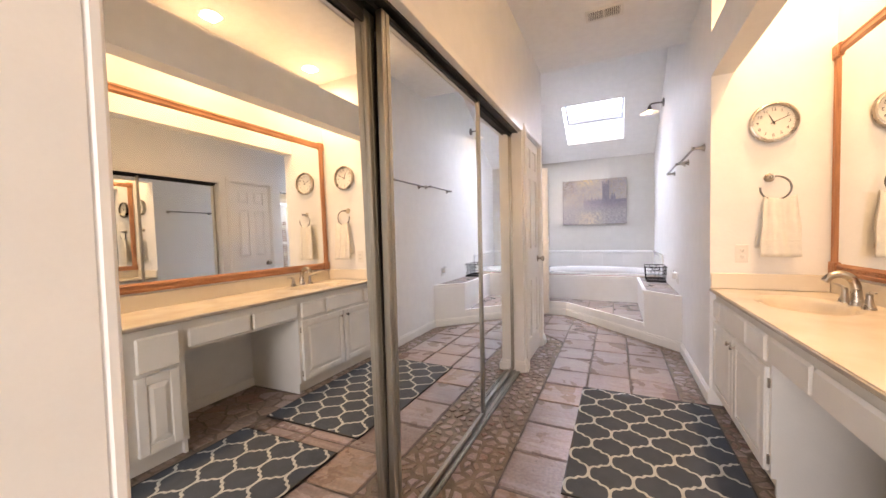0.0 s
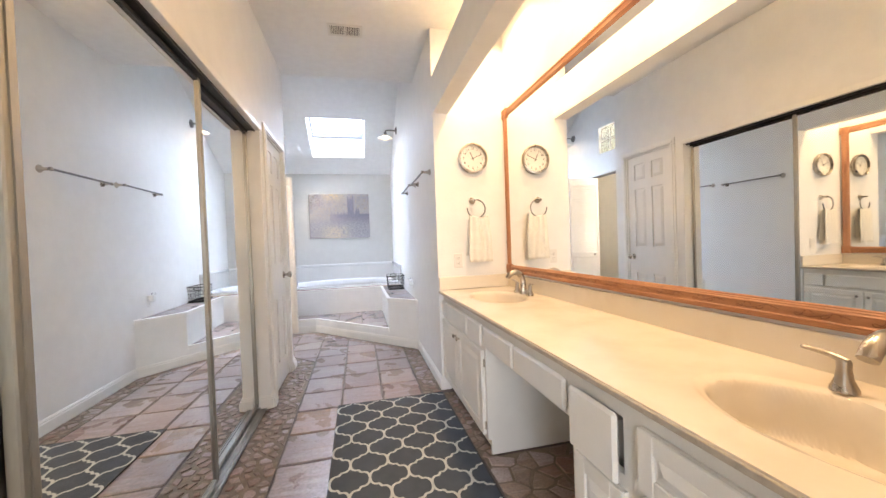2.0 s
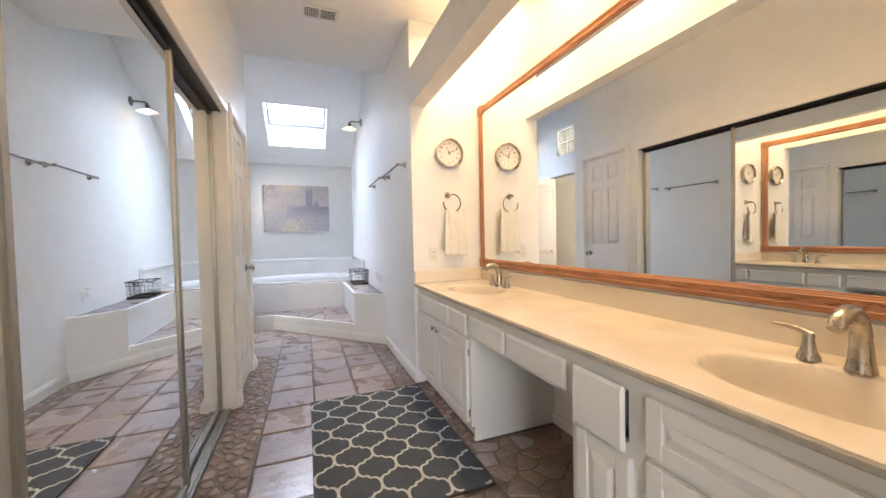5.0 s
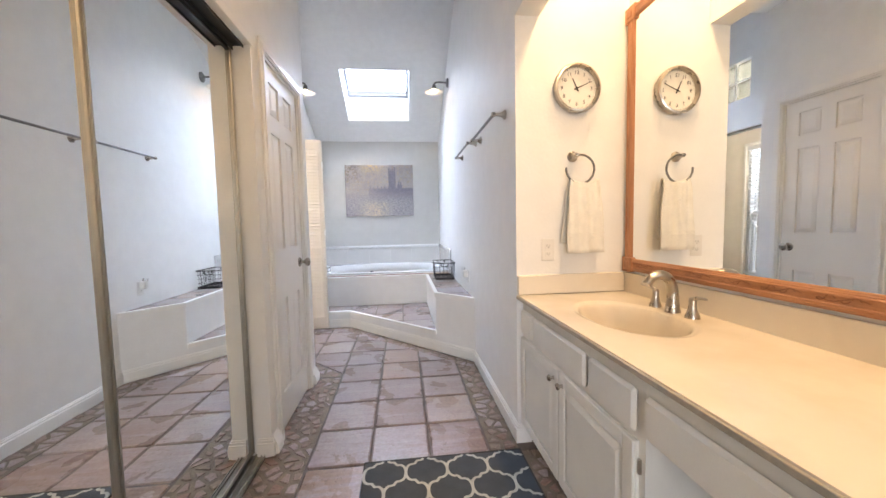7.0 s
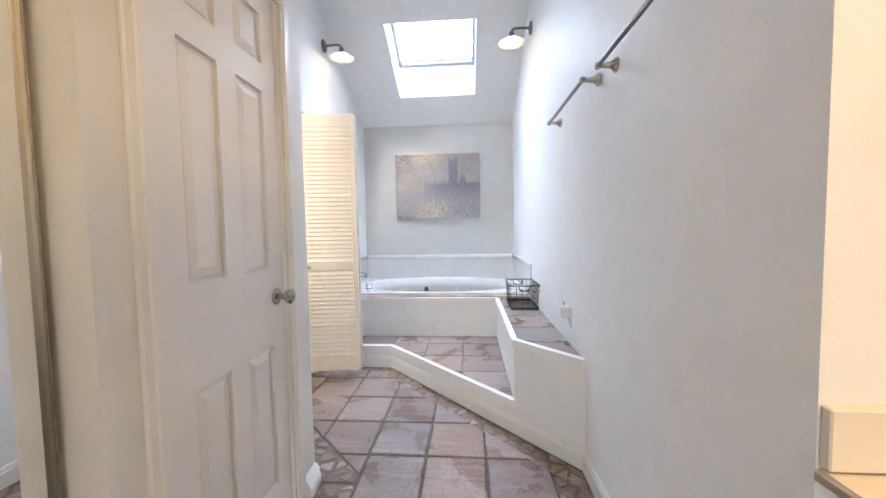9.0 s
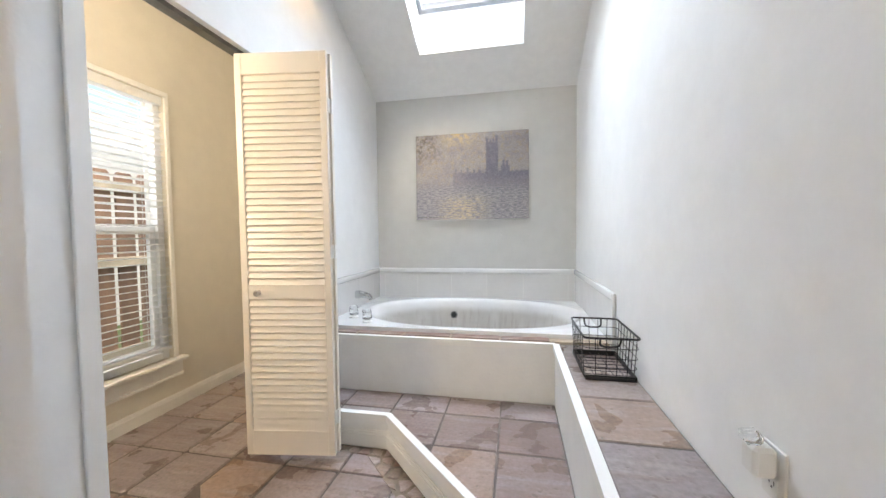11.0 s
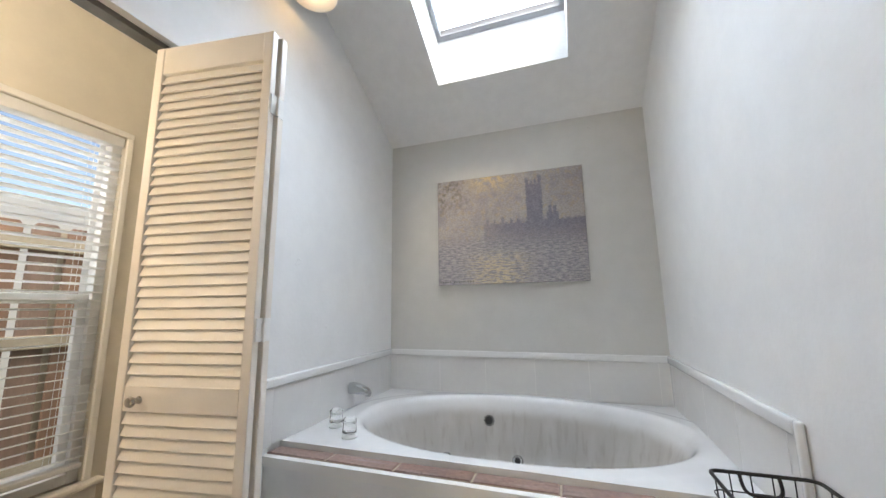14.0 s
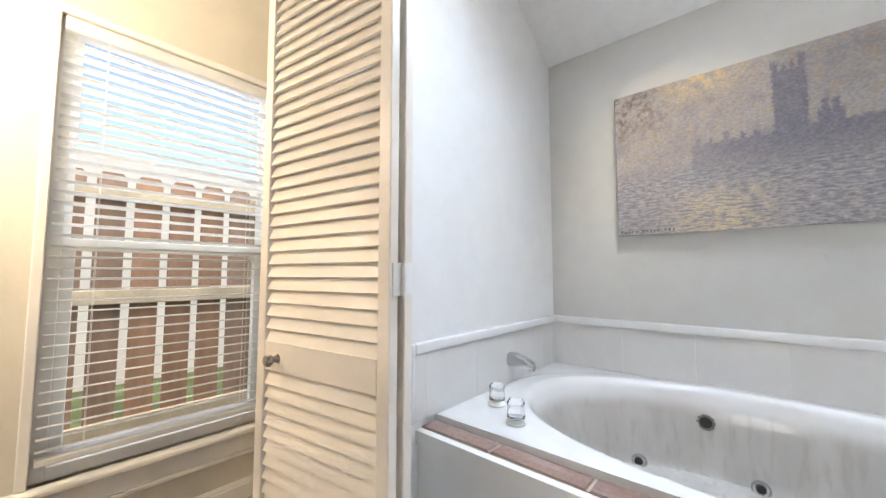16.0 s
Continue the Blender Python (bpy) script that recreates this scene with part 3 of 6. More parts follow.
def strip_along(bm, pts, h0, h1, off, thick):
    """Boards that follow a line of floor points, on its right-hand side, mitred at bends."""
    pts = [Vector((*p, 0)) for p in pts]
    def side(i, d):
        dirs = []
        if i > 0:
            dirs.append((pts[i] - pts[i - 1]).normalized())
        if i < len(pts) - 1:
            dirs.append((pts[i + 1] - pts[i]).normalized())
        ns = [Vector((v.y, -v.x, 0)) for v in dirs]
        n = sum(ns, Vector()).normalized()
        return pts[i] + n * (d / max(0.3, n.dot(ns[0])))
    for i in range(len(pts) - 1):
        a0, a1, b0, b1 = side(i, off), side(i, off + thick), side(i + 1, off), side(i + 1, off + thick)
        v = [bm.verts.new((p.x, p.y, h)) for h in (h0, h1) for p in (a0, b0, b1, a1)]
        for q in ((3, 2, 1, 0), (4, 5, 6, 7), (0, 1, 5, 4), (1, 2, 6, 5), (2, 3, 7, 6), (3, 0, 4, 7)):
            bm.faces.new([v[k] for k in q])


def baseboard(pts, label="white moulded baseboard"):
    bm = bmesh.new()
    strip_along(bm, pts, -0.004, 0.072, 0.0, 0.016)
    strip_along(bm, pts, 0.072, 0.086, 0.0, 0.011)
    strip_along(bm, pts, 0.086, 0.094, 0.0, 0.006)
    return solid("baseboard", bm, TRIM, label, "baseboard")


baseboard([(TUBL, KY), (KX, KY), (RIGHT, TIPY), (RIGHT, ALCOVE - 0.016), (RIGHT + 0.07, ALCOVE - 0.016)])
baseboard([(LEFT - 0.07, CL1), (LEFT, CL1), (LEFT, DR0 - 0.075)])
baseboard([(LEFT, DR1 + 0.075), (LEFT, RIDGE - 0.011), (TUBL, RIDGE - 0.011), (TUBL, OP0)])
baseboard([(TX, RIDGE), (TX, 6.6)])
# nosings: white wooden edge strips on the step, the bench and the tub front
for nm, z, pts in (("step", STEPZ, [(TUBL, KY), (KX, KY), (0.735, 4.525)]), ("bench", BENCHZ, [(0.735, FRONT), (0.735, 4.525), (RIGHT, TIPY)]), ("tub", BENCHZ, [(TUBL, FRONT), (0.735, FRONT)])):
    bm = bmesh.new()
    strip_along(bm, pts, z - 0.035, z + 0.004, -0.022, 0.036)
    solid("trim_" + nm, bm, TRIM, "white painted wooden nosing along the edge", "trim")


def local_part(name, bm, material, parent, label="", rounded=False):
    """As part(), for a bmesh given in the parent's own axes."""
    ob = new(name, finish(bm, name, material, rounded))
    ob.parent = parent
    return tagged(ob, label) if label else ob


def sheet(bm, x0, x1, y0, y1, nx, ny, height, drop):
    """A grid whose tops follow height(x, y), with side skirts down by drop."""
    g = [[bm.verts.new((x0 + (x1 - x0) * i / nx, y0 + (y1 - y0) * j / ny, 0)) for i in range(nx + 1)] for j in range(ny + 1)]
    for row in g:
        for v in row:
            v.co.z = height(v.co.x, v.co.y)
    for j in range(ny):
        for i in range(nx):
            bm.faces.new((g[j][i], g[j][i + 1], g[j + 1][i + 1], g[j + 1][i]))
    rim = [g[0][i] for i in range(nx)] + [g[j][nx] for j in range(ny)] + [g[ny][i] for i in range(nx, 0, -1)] + [g[j][0] for j in range(ny, 0, -1)]
    low = [bm.verts.new((v.co.x, v.co.y, v.co.z - drop)) for v in rim]
    for k in range(len(rim)):
        q = (k + 1) % len(rim)
        bm.faces.new((rim[k], low[k], low[q], rim[q]))


def ease(a, b, v):
    t = min(1.0, max(0.0, (v - a) / (b - a)))
    return t * t * (3 - 2 * t)


# ---- mirrored closet ----
def closet_panel(x, y0, y1, label, wa=0.026, wb=0.026):
    t = thing("closet_mirror_door", (x, (y0 + y1) / 2, 0.02), label, "mirror door", "sliding closet doors")
    part("mirror", boxes((x - 0.004, x, y0 + wa - 0.004, y1 - wb + 0.004, 0.045, CLH - 0.036)), MIRROR, t)
    for a, w in ((y0, wa), (y1 - wb, wb)):
        bm = boxes((x - 0.022, x + 0.010, a, a + w, 0.02, CLH - 0.02), bevel=0.004)
        box(bm, x + 0.010, x + 0.014, a + w * 0.4, a + w * 0.6, 0.03, CLH - 0.03)
        part("stile", bm, BRASS, t)
    part("rail", boxes((x - 0.022, x + 0.008, y0 + wa, y1 - wb, 0.02, 0.045), bevel=0.003), BRASS, t)
    part("rail", boxes((x - 0.022, x + 0.008, y0 + wa, y1 - wb, CLH - 0.038, CLH - 0.02), bevel=0.003), BLACK, t)
    return t


closet_panel(-0.362, 0.21, 1.195, "tall mirrored sliding closet door with tarnished metal stiles", 0.03, 0.06).matrix_basis @= pose(0, 0, 0, 0, -0.7, 0)
closet_panel(-0.330, 1.165, 2.225, "tall mirrored sliding closet door standing in the front track", 0.05, 0.026)
closet_panel(-0.362, 2.175, 3.09, "tall mirrored sliding closet door in the rear track", 0.026, 0.012)
track = thing("closet_track", (-0.34, 1.65, 0), "black enamelled double sliding track above the mirror doors", "door track", kind="structure")
part("top_rail", boxes((-0.384, -0.381, ENTRY, CL1, CLH - 0.07, CLH), (-0.348, -0.345, ENTRY, CL1, CLH - 0.026, CLH), (-0.300, -0.296, ENTRY, CL1, CLH - 0.014, CLH), (-0.381, -0.300, ENTRY, CL1, CLH - 0.006, CLH - 0.001)), BLACK, track)
part("floor_rail", boxes((-0.384, -0.296, ENTRY, CL1, 0.0, 0.005), (-0.346, -0.342, ENTRY, CL1, 0.005, 0.014), (-0.300, -0.296, ENTRY, CL1, 0.005, 0.012), (-0.316, -0.312, ENTRY, CL1, 0.005, 0.014)), BRASS, track)
solid("trim_closet", boxes((LEFT, LEFT + 0.012, ENTRY, CL1 + 0.01, CLH - 0.004, CLH + 0.035), bevel=0.003), TRIM, "thin white trim strip above the closet opening", "trim")

# ---- panel door ----
door = thing("door_1", (LEFT, 3.56, 0), "closed white six-panel door with a round nickel knob", "door", kind="structure")
FX = LEFT - 0.012
Y0, Y1 = DR0 + 0.015, DR1 - 0.015
part("slab", boxes((FX - 0.035, FX - 0.014, Y0, Y1, 0.012, DRH - 0.012)), DOORPAINT, door)
ym, st = (Y0 + Y1) / 2, 0.095
zs = [0.012, 0.21, 0.76, 1.06, 1.72, 1.82, 2.00, DRH - 0.012]
bm = bmesh.new()
for a, b in ((Y0, Y0 + st), (ym - 0.045, ym + 0.045), (Y1 - st, Y1)):
    box(bm, FX - 0.014, FX, a, b, zs[0], zs[7])
for a, b in ((zs[0], zs[1]), (zs[2], zs[3]), (zs[4], zs[5]), (zs[6], zs[7])):
    for c, d in ((Y0 + st, ym - 0.045), (ym + 0.045, Y1 - st)):
        box(bm, FX - 0.014, FX, c, d, a, b)
part("frame", bm, DOORPAINT, door)
for a, b in ((zs[1], zs[2]), (zs[3], zs[4]), (zs[5], zs[6])):
    for c, d in ((Y0 + st, ym - 0.045), (ym + 0.045, Y1 - st)):
        bm = bmesh.new()
        v = []
        for off, x in ((0.001, FX - 0.0135), (0.012, FX - 0.0125), (0.016, FX - 0.0095), (0.040, FX - 0.0025)):
            v.append([bm.verts.new((x, y, z)) for y, z in ((c + off, a + off), (d - off, a + off), (d - off, b - off), (c + off, b - off))])
        for p, q in zip(v, v[1:]):
            for i in range(4):
                bm.faces.new((p[i], p[(i + 1) % 4], q[(i + 1) % 4], q[i]))
        bm.faces.new(v[-1]), bm.faces.new(list(reversed(v[0])))
        part("panel", bm, DOORPAINT, door)
bm = bmesh.new()
lathe(bm, (FX, Y1 - 0.062, 0.945), (1, 0, 0), [(0, 0.032), (0.006, 0.032), (0.010, 0.026), (0.014, 0.012), (0.034, 0.011), (0.040, 0.020), (0.050, 0.028), (0.062, 0.029), (0.070, 0.022), (0.073, 0.008)], 28)
part("knob", bm, NICKEL, door, "round satin nickel knob", True)
for z in (0.26, 1.05, 1.86):
    bm = boxes((FX - 0.002, FX + 0.003, Y0 - 0.012, Y0 + 0.012, z - 0.045, z + 0.045))
    tube(bm, [(FX + 0.006, Y0 - 0.004, z - 0.047), (FX + 0.006, Y0 - 0.004, z + 0.047)], 0.006, 10)
    part("hinge", bm, TRIM, door)
bm = bmesh.new()
for w, t in ((0.062, 0.014), (0.030, 0.020)):
    i = 0.0 if w > 0.05 else 0.010
    box(bm, LEFT, LEFT + t, DR0 - w - i, DR0 - i, 0, DRH + i, 0.003), box(bm, LEFT, LEFT + t, DR1 + i, DR1 + w + i, 0, DRH + i, 0.003)
    box(bm, LEFT, LEFT + t + 0.0005, DR0 - w - i, DR1 + w + i, DRH + i, DRH + w + i, 0.003)
part("casing", bm, TRIM, door, "white moulded door casing")
part("jamb", boxes((LEFT - 0.118, LEFT, DR0, DR0 + 0.013, 0, DRH), (LEFT - 0.118, LEFT, DR1 - 0.013, DR1, 0, DRH), (LEFT - 0.118, LEFT, DR0 + 0.013, DR1 - 0.013, DRH - 0.011, DRH)), TRIM, door)
# plinth feet of the piers
for nm, y0, y1 in (("a", CL1 + 0.004, DR0 - 0.066), ("b", DR1 + 0.066, RIDGE - 0.012)):
    bm = boxes((LEFT, LEFT + 0.030, y0, y1, 0, 0.045))
    v = [bm.verts.new(p) for p in ((LEFT, y0, 0.045), (LEFT + 0.03, y0, 0.045), (LEFT + 0.03, y1, 0.045), (LEFT, y1, 0.045), (LEFT, y0, 0.10), (LEFT + 0.006, y0, 0.10), (LEFT + 0.006, y1, 0.10), (LEFT, y1, 0.10))]
    for q in ((0, 1, 5, 4), (1, 2, 6, 5), (2, 3, 7, 6), (4, 5, 6, 7)):
        bm.faces.new([v[i] for i in q])
    solid("trim_plinth", bm, TRIM, "white flared plinth at the foot of the pier", "trim")
# entry doorway casing
solid("trim_entry", boxes((ED0 - 0.065, ED0 + 0.006, ENTRY, ENTRY + 0.018, 0, 2.09), (ED1 - 0.006, ED1 + 0.065, ENTRY, ENTRY + 0.018, 0, 2.09), (ED0 - 0.065, ED1 + 0.065, ENTRY, ENTRY + 0.0185, 2.09, 2.15), bevel=0.005), TRIM, "white casing round the entry doorway", "trim")

solid("trim_entry_jamb", boxes((ED0 - 0.001, ED0 + 0.004, ENTRY - 0.118, ENTRY - 0.0005, 0, 2.076), (ED1 - 0.004, ED1 + 0.001, ENTRY - 0.118, ENTRY - 0.0005, 0, 2.076)), TRIM, "smooth white painted jamb of the entry doorway", "trim")

# ---- bifold louvred door ----
def louvre_leaf(p0, p1, knob):
    w = math.hypot(p1[0] - p0[0], p1[1] - p0[1])
    m = pose(p0[0], p0[1], 0.052, 0, 0, math.degrees(math.atan2(p1[1] - p0[1], p1[0] - p0[0])))
    t = thing("bifold_louvre_leaf", m, "cream louvred bifold door leaf, folded open" + (" with a small brass knob" if knob else ""), "louvre door", "bifold door leaves")
    h, s = HEAD - 0.077, 0.034
    for a in (0, w - s):
        local_part("stile", boxes((a, a + s, -0.014, 0.014, 0, h), bevel=0.002), LOUVRE, t)
    lo, hi = ((0.132, 0.825), (0.902, h - 0.105))
    for a, b in ((0, lo[0]), (lo[1], hi[0]), (hi[1], h)):
        local_part("rail", boxes((s, w - s, -0.013, 0.013, a, b), bevel=0.002), LOUVRE, t)
    bm = bmesh.new()
    prism(bm, [(-0.0115, -0.0190), (-0.0070, -0.0215), (0.0090, 0.0175), (0.0045, 0.0205)], s + 0.001, w - s - 0.001, "x")
    me = finish(bm, "slat", LOUVRE)
    for a, b in (lo, hi):
        n = round((b - a) / 0.0348)
        for i in range(n):
            o = new("slat", me)
            o.parent = t
            o.matrix_basis = pose(0, 0, a + (i + 0.5) * (b - a) / n, random.uniform(-0.4, 0.4), 0, 0)
    if knob:
        bm = bmesh.new()
        lathe(bm, (0.092, -0.013, 0.860), (0, -1, 0), [(0, 0.012), (0.004, 0.010), (0.014, 0.007), (0.018, 0.013), (0.026, 0.017), (0.033, 0.013), (0.035, 0.004)], 18)
        local_part("knob", bm, NICKEL, t, "small tarnished knob", True)
    return t


lead = louvre_leaf((-0.885, 5.236), (-0.418, 5.306), True)
louvre_leaf((-0.885, 5.283), (-0.415, 5.345), False)
for z in (0.25, 1.12, 1.86):
    bm = bmesh.new()
    box(bm, -0.419, -0.414, 5.30, 5.356, z - 0.035, z + 0.035, 0.001)
    tube(bm, [(-0.411, 5.327, z - 0.036), (-0.411, 5.327, z + 0.036)], 0.005, 8)
    part("hinge", bm, TRIM, lead)
solid("trim_bifold", boxes((TUBL, TUBL + 0.014, OP0 - 0.06, OP0, 0, HEAD), (TUBL, TUBL + 0.014, OP1, OP1 + 0.05, 0, HEAD), bevel=0.003), TRIM, "white casing beside the bifold opening", "trim")
solid("trim_bifold_track", boxes((TUBL - 0.085, TUBL - 0.035, OP0, OP1, HEAD - 0.022, HEAD)), DARKMETAL, "metal bifold track under the header", "trim")

# ---- glass block window ----
gb = thing("window_glass_block", (TUBL - 0.06, 4.9, GBZ0), "small high window of four wavy glass blocks", "window", kind="structure")
for j in range(2):
    for k in range(2):
        y, z = GB0 + 0.005 + j * 0.2, GBZ0 + 0.005 + k * 0.2
        part("glass_block", boxes((TUBL - 0.10, TUBL - 0.025, y + 0.004, y + 0.186, z + 0.004, z + 0.186), bevel=0.012), BLOCKGLASS, gb).visible_shadow = False
part("mortar", boxes((TUBL - 0.09, TUBL - 0.03, GB0 + 0.193, GB0 + 0.207, GBZ0, GBZ1), (TUBL - 0.09, TUBL - 0.03, GB0, GB0 + 0.193, GBZ0 + 0.193, GBZ0 + 0.207), (TUBL - 0.09, TUBL - 0.03, GB0 + 0.207, GB1, GBZ0 + 0.193, GBZ0 + 0.207)), PLASTIC, gb)

# ---- bathtub ----
CX, CY, AX, AY = 0.155, 6.43, 0.825, 0.485


def tub_height(x, y):
    r = (abs((x - CX) / AX) ** 2.2 + abs((y - CY) / AY) ** 2.2) ** (1 / 2.2)
    z = 0.582
    z += 0.014 * ease(1.19, 1.13, r) * ease(0.985, 1.03, r) * (0.12 + 0.88 * ease(-0.75, 0.35, (y - CY) / AY))
    if r < 1.0:
        z -= 0.34 * ease(1.0, 0.80, r) + 0.05 * ease(0.85, 0.2, r)
    return z


tub = thing("bathtub", (CX, CY, 0.2), "white oval whirlpool bathtub set into a deck", "bathtub")
bm = bmesh.new()
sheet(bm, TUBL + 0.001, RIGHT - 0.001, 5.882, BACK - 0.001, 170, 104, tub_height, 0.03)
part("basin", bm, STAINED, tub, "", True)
solid("wall_tub_front", boxes((TUBL, 0.735, FRONT, FRONT + 0.075, STEPZ - 0.008, BENCHZ - 0.034)), WHITE_WALL, "white plaster front of the bathtub", "wall")
solid("wall_tub_core", boxes((TUBL, RIGHT, FRONT + 0.075, BACK, 0, 0.18)), WHITE_WALL, "plain masonry under the bathtub", "wall")
for x, y, z, d in ((-0.05, 6.865, 0.455, (0, -1, 0.25)),):
    bm = bmesh.new()
    lathe(bm, (x, y, z), d, [(0, 0.034), (0.004, 0.034), (0.006, 0.026), (0.005, 0.010)], 20)
    cover = part("overflow", bm, DARKMETAL, tub, "dark round overflow cover", True)
    bm = bmesh.new()
    lathe(bm, Vector((x, y, z)) + Vector(d).normalized() * 0.0055, d, [(0, 0.025), (0.003, 0.023), (0.004, 0.008)], 16)
    part("grille", bm, DARKSLOT, cover)
    for k in range(10):
        a = math.radians(36 * k)
        bm = bmesh.new()
        lathe(bm, (x + 0.030 * math.cos(a), y - 0.003, z + 0.030 * math.sin(a)), d, [(0, 0.007), (0.004, 0.006), (0.005, 0.003)], 8)
        part("lobe", bm, DARKMETAL, cover)
for x, y, z, d in ((-0.30, 6.735, 0.25, (0, -1, 0.5)), (0.13, 6.815, 0.25, (0, -1, 0.5)), (0.53, 6.755, 0.25, (0, -1, 0.5)), (-0.572, 6.23, 0.500, (1, 0.1, 0.3))):
    bm = bmesh.new()
    lathe(bm, (x, y, z), d, [(0, 0.034), (0.010, 0.033), (0.017, 0.026), (0.015, 0.018), (0.006, 0.016)], 22)
    jet = part("jet", bm, CHROME, tub, "", True)
    bm = bmesh.new()
    lathe(bm, Vector((x, y, z)) + Vector(d).normalized() * 0.006, d, [(0, 0.0155), (0.004, 0.0150), (0.007, 0.006)], 16)
    part("nozzle", bm, DARKSLOT, jet, "dark jet nozzle")
# tub filler: spout and two crystal handles on the deck
filler = thing("tub_filler", (-0.72, 6.3, 0.58), "chrome tub spout on the wall tile", "tub spout")
bm = bmesh.new()
loops = []
for x, zc, hz, hy in ((0.010, 0.700, 0.031, 0.029), (0.016, 0.700, 0.034, 0.031), (0.05, 0.699, 0.032, 0.030), (0.09, 0.694, 0.027, 0.027), (0.125, 0.687, 0.022, 0.024), (0.142, 0.680, 0.018, 0.021), (0.150, 0.674, 0.011, 0.014)):
    loops.append([bm.verts.new((TUBL + x, 6.44 + hy * math.copysign(abs(math.cos(a)) ** 0.6, math.cos(a)), zc + hz * math.copysign(abs(math.sin(a)) ** 0.6, math.sin(a)))) for a in (2 * math.pi * k / 20 for k in range(20))])
for p, q in zip(loops, loops[1:]):
    for k in range(20):
        bm.faces.new((p[k], p[(k + 1) % 20], q[(k + 1) % 20], q[k]))
bm.faces.new(list(reversed(loops[0]))), bm.faces.new(loops[-1])
lathe(bm, (TUBL + 0.132, 6.44, 0.672), (0, 0, -1), [(0, 0.016), (0.014, 0.016), (0.014, 0.012), (0.006, 0.011)], 16)
part("spout", bm, CHROME, filler, "", True)
for x, y in ((-0.69, 6.12), (-0.535, 6.005)):
    h = thing("tub_tap", (x, y, 0.584), "clear crystal tub tap on a white collar", "tap", "tub taps")
    bm = bmesh.new()
    lathe(bm, (x, y, 0.582), (0, 0, 1), [(0, 0.036), (0.006, 0.036), (0.010, 0.024), (0.018, 0.016)], 20)
    part("collar", bm, PLASTIC, h, "", True)
    bm = bmesh.new()
    lathe(bm, (x, y, 0.600), (0, 0, 1), [(0, 0.022), (0.008, 0.034), (0.044, 0.030), (0.060, 0.034), (0.070, 0.026), (0.074, 0.007)], 10)
    part("grip", bm, CRYSTAL, h)
# wall tile surround with a rounded cap
sur = thing("wall_tile_surround", (0.1, 6.98, 0.6), "glossy white tile band round the bathtub with a rounded cap", "wall tile", kind="structure")
Z0, Z1 = 0.583, 0.826
YL, YR = 5.76, 5.705


def row_of_tiles(a0, a1, step, make, lead=0.055):
    cuts, a = [a0, a0 + lead], a0 + lead
    while a + step < a1 - lead - 0.06:
        a += step
        cuts.append(a)
    cuts += [a1 - lead, a1]
    for p, q in zip(cuts, cuts[1:]):
        part("tile", make(p + 0.0008, q - 0.0008), SURROUND, sur)


row_of_tiles(TUBL + 0.012, RIGHT - 0.012, 0.335, lambda p, q: boxes((p, q, BACK - 0.011, BACK, Z0, Z1), bevel=0.0015))
row_of_tiles(YL, BACK - 0.012, 0.335, lambda p, q: boxes((TUBL, TUBL + 0.011, p, q, Z0, Z1), bevel=0.0015))
row_of_tiles(YR, BACK - 0.012, 0.335, lambda p, q: boxes((RIGHT - 0.011, RIGHT, p, q, Z0, Z1), bevel=0.0015))
part("grout", boxes((TUBL + 0.01, RIGHT - 0.01, BACK - 0.0102, BACK - 0.001, Z0, Z1 + 0.002), (TUBL + 0.001, TUBL + 0.0102, YL, BACK - 0.011, Z0, Z1 + 0.002), (RIGHT - 0.0102, RIGHT - 0.001, YR, BACK - 0.011, Z0, Z1 + 0.002)), PLASTIC, sur, "white grout between the tiles")
bm = bmesh.new()
for r in ((TUBL, RIGHT, BACK - 0.023, BACK), (TUBL, TUBL + 0.023, YL - 0.001, BACK - 0.023), (RIGHT - 0.023, RIGHT, YR - 0.001, BACK - 0.023)):
    box(bm, *r, Z1 + 0.002, Z1 + 0.048, 0.010, 3)
box(bm, TUBL, TUBL + 0.022, YL - 0.026, YL - 0.002, Z0, Z1 + 0.048, 0.009, 3), box(bm, RIGHT - 0.022, RIGHT, YR - 0.026, YR - 0.002, Z0 - 0.03, Z1 + 0.048, 0.009, 3)
part("cap", bm, TUB, sur, "rounded white bullnose cap", True)

# ---- vanity ----
VX = 1.075


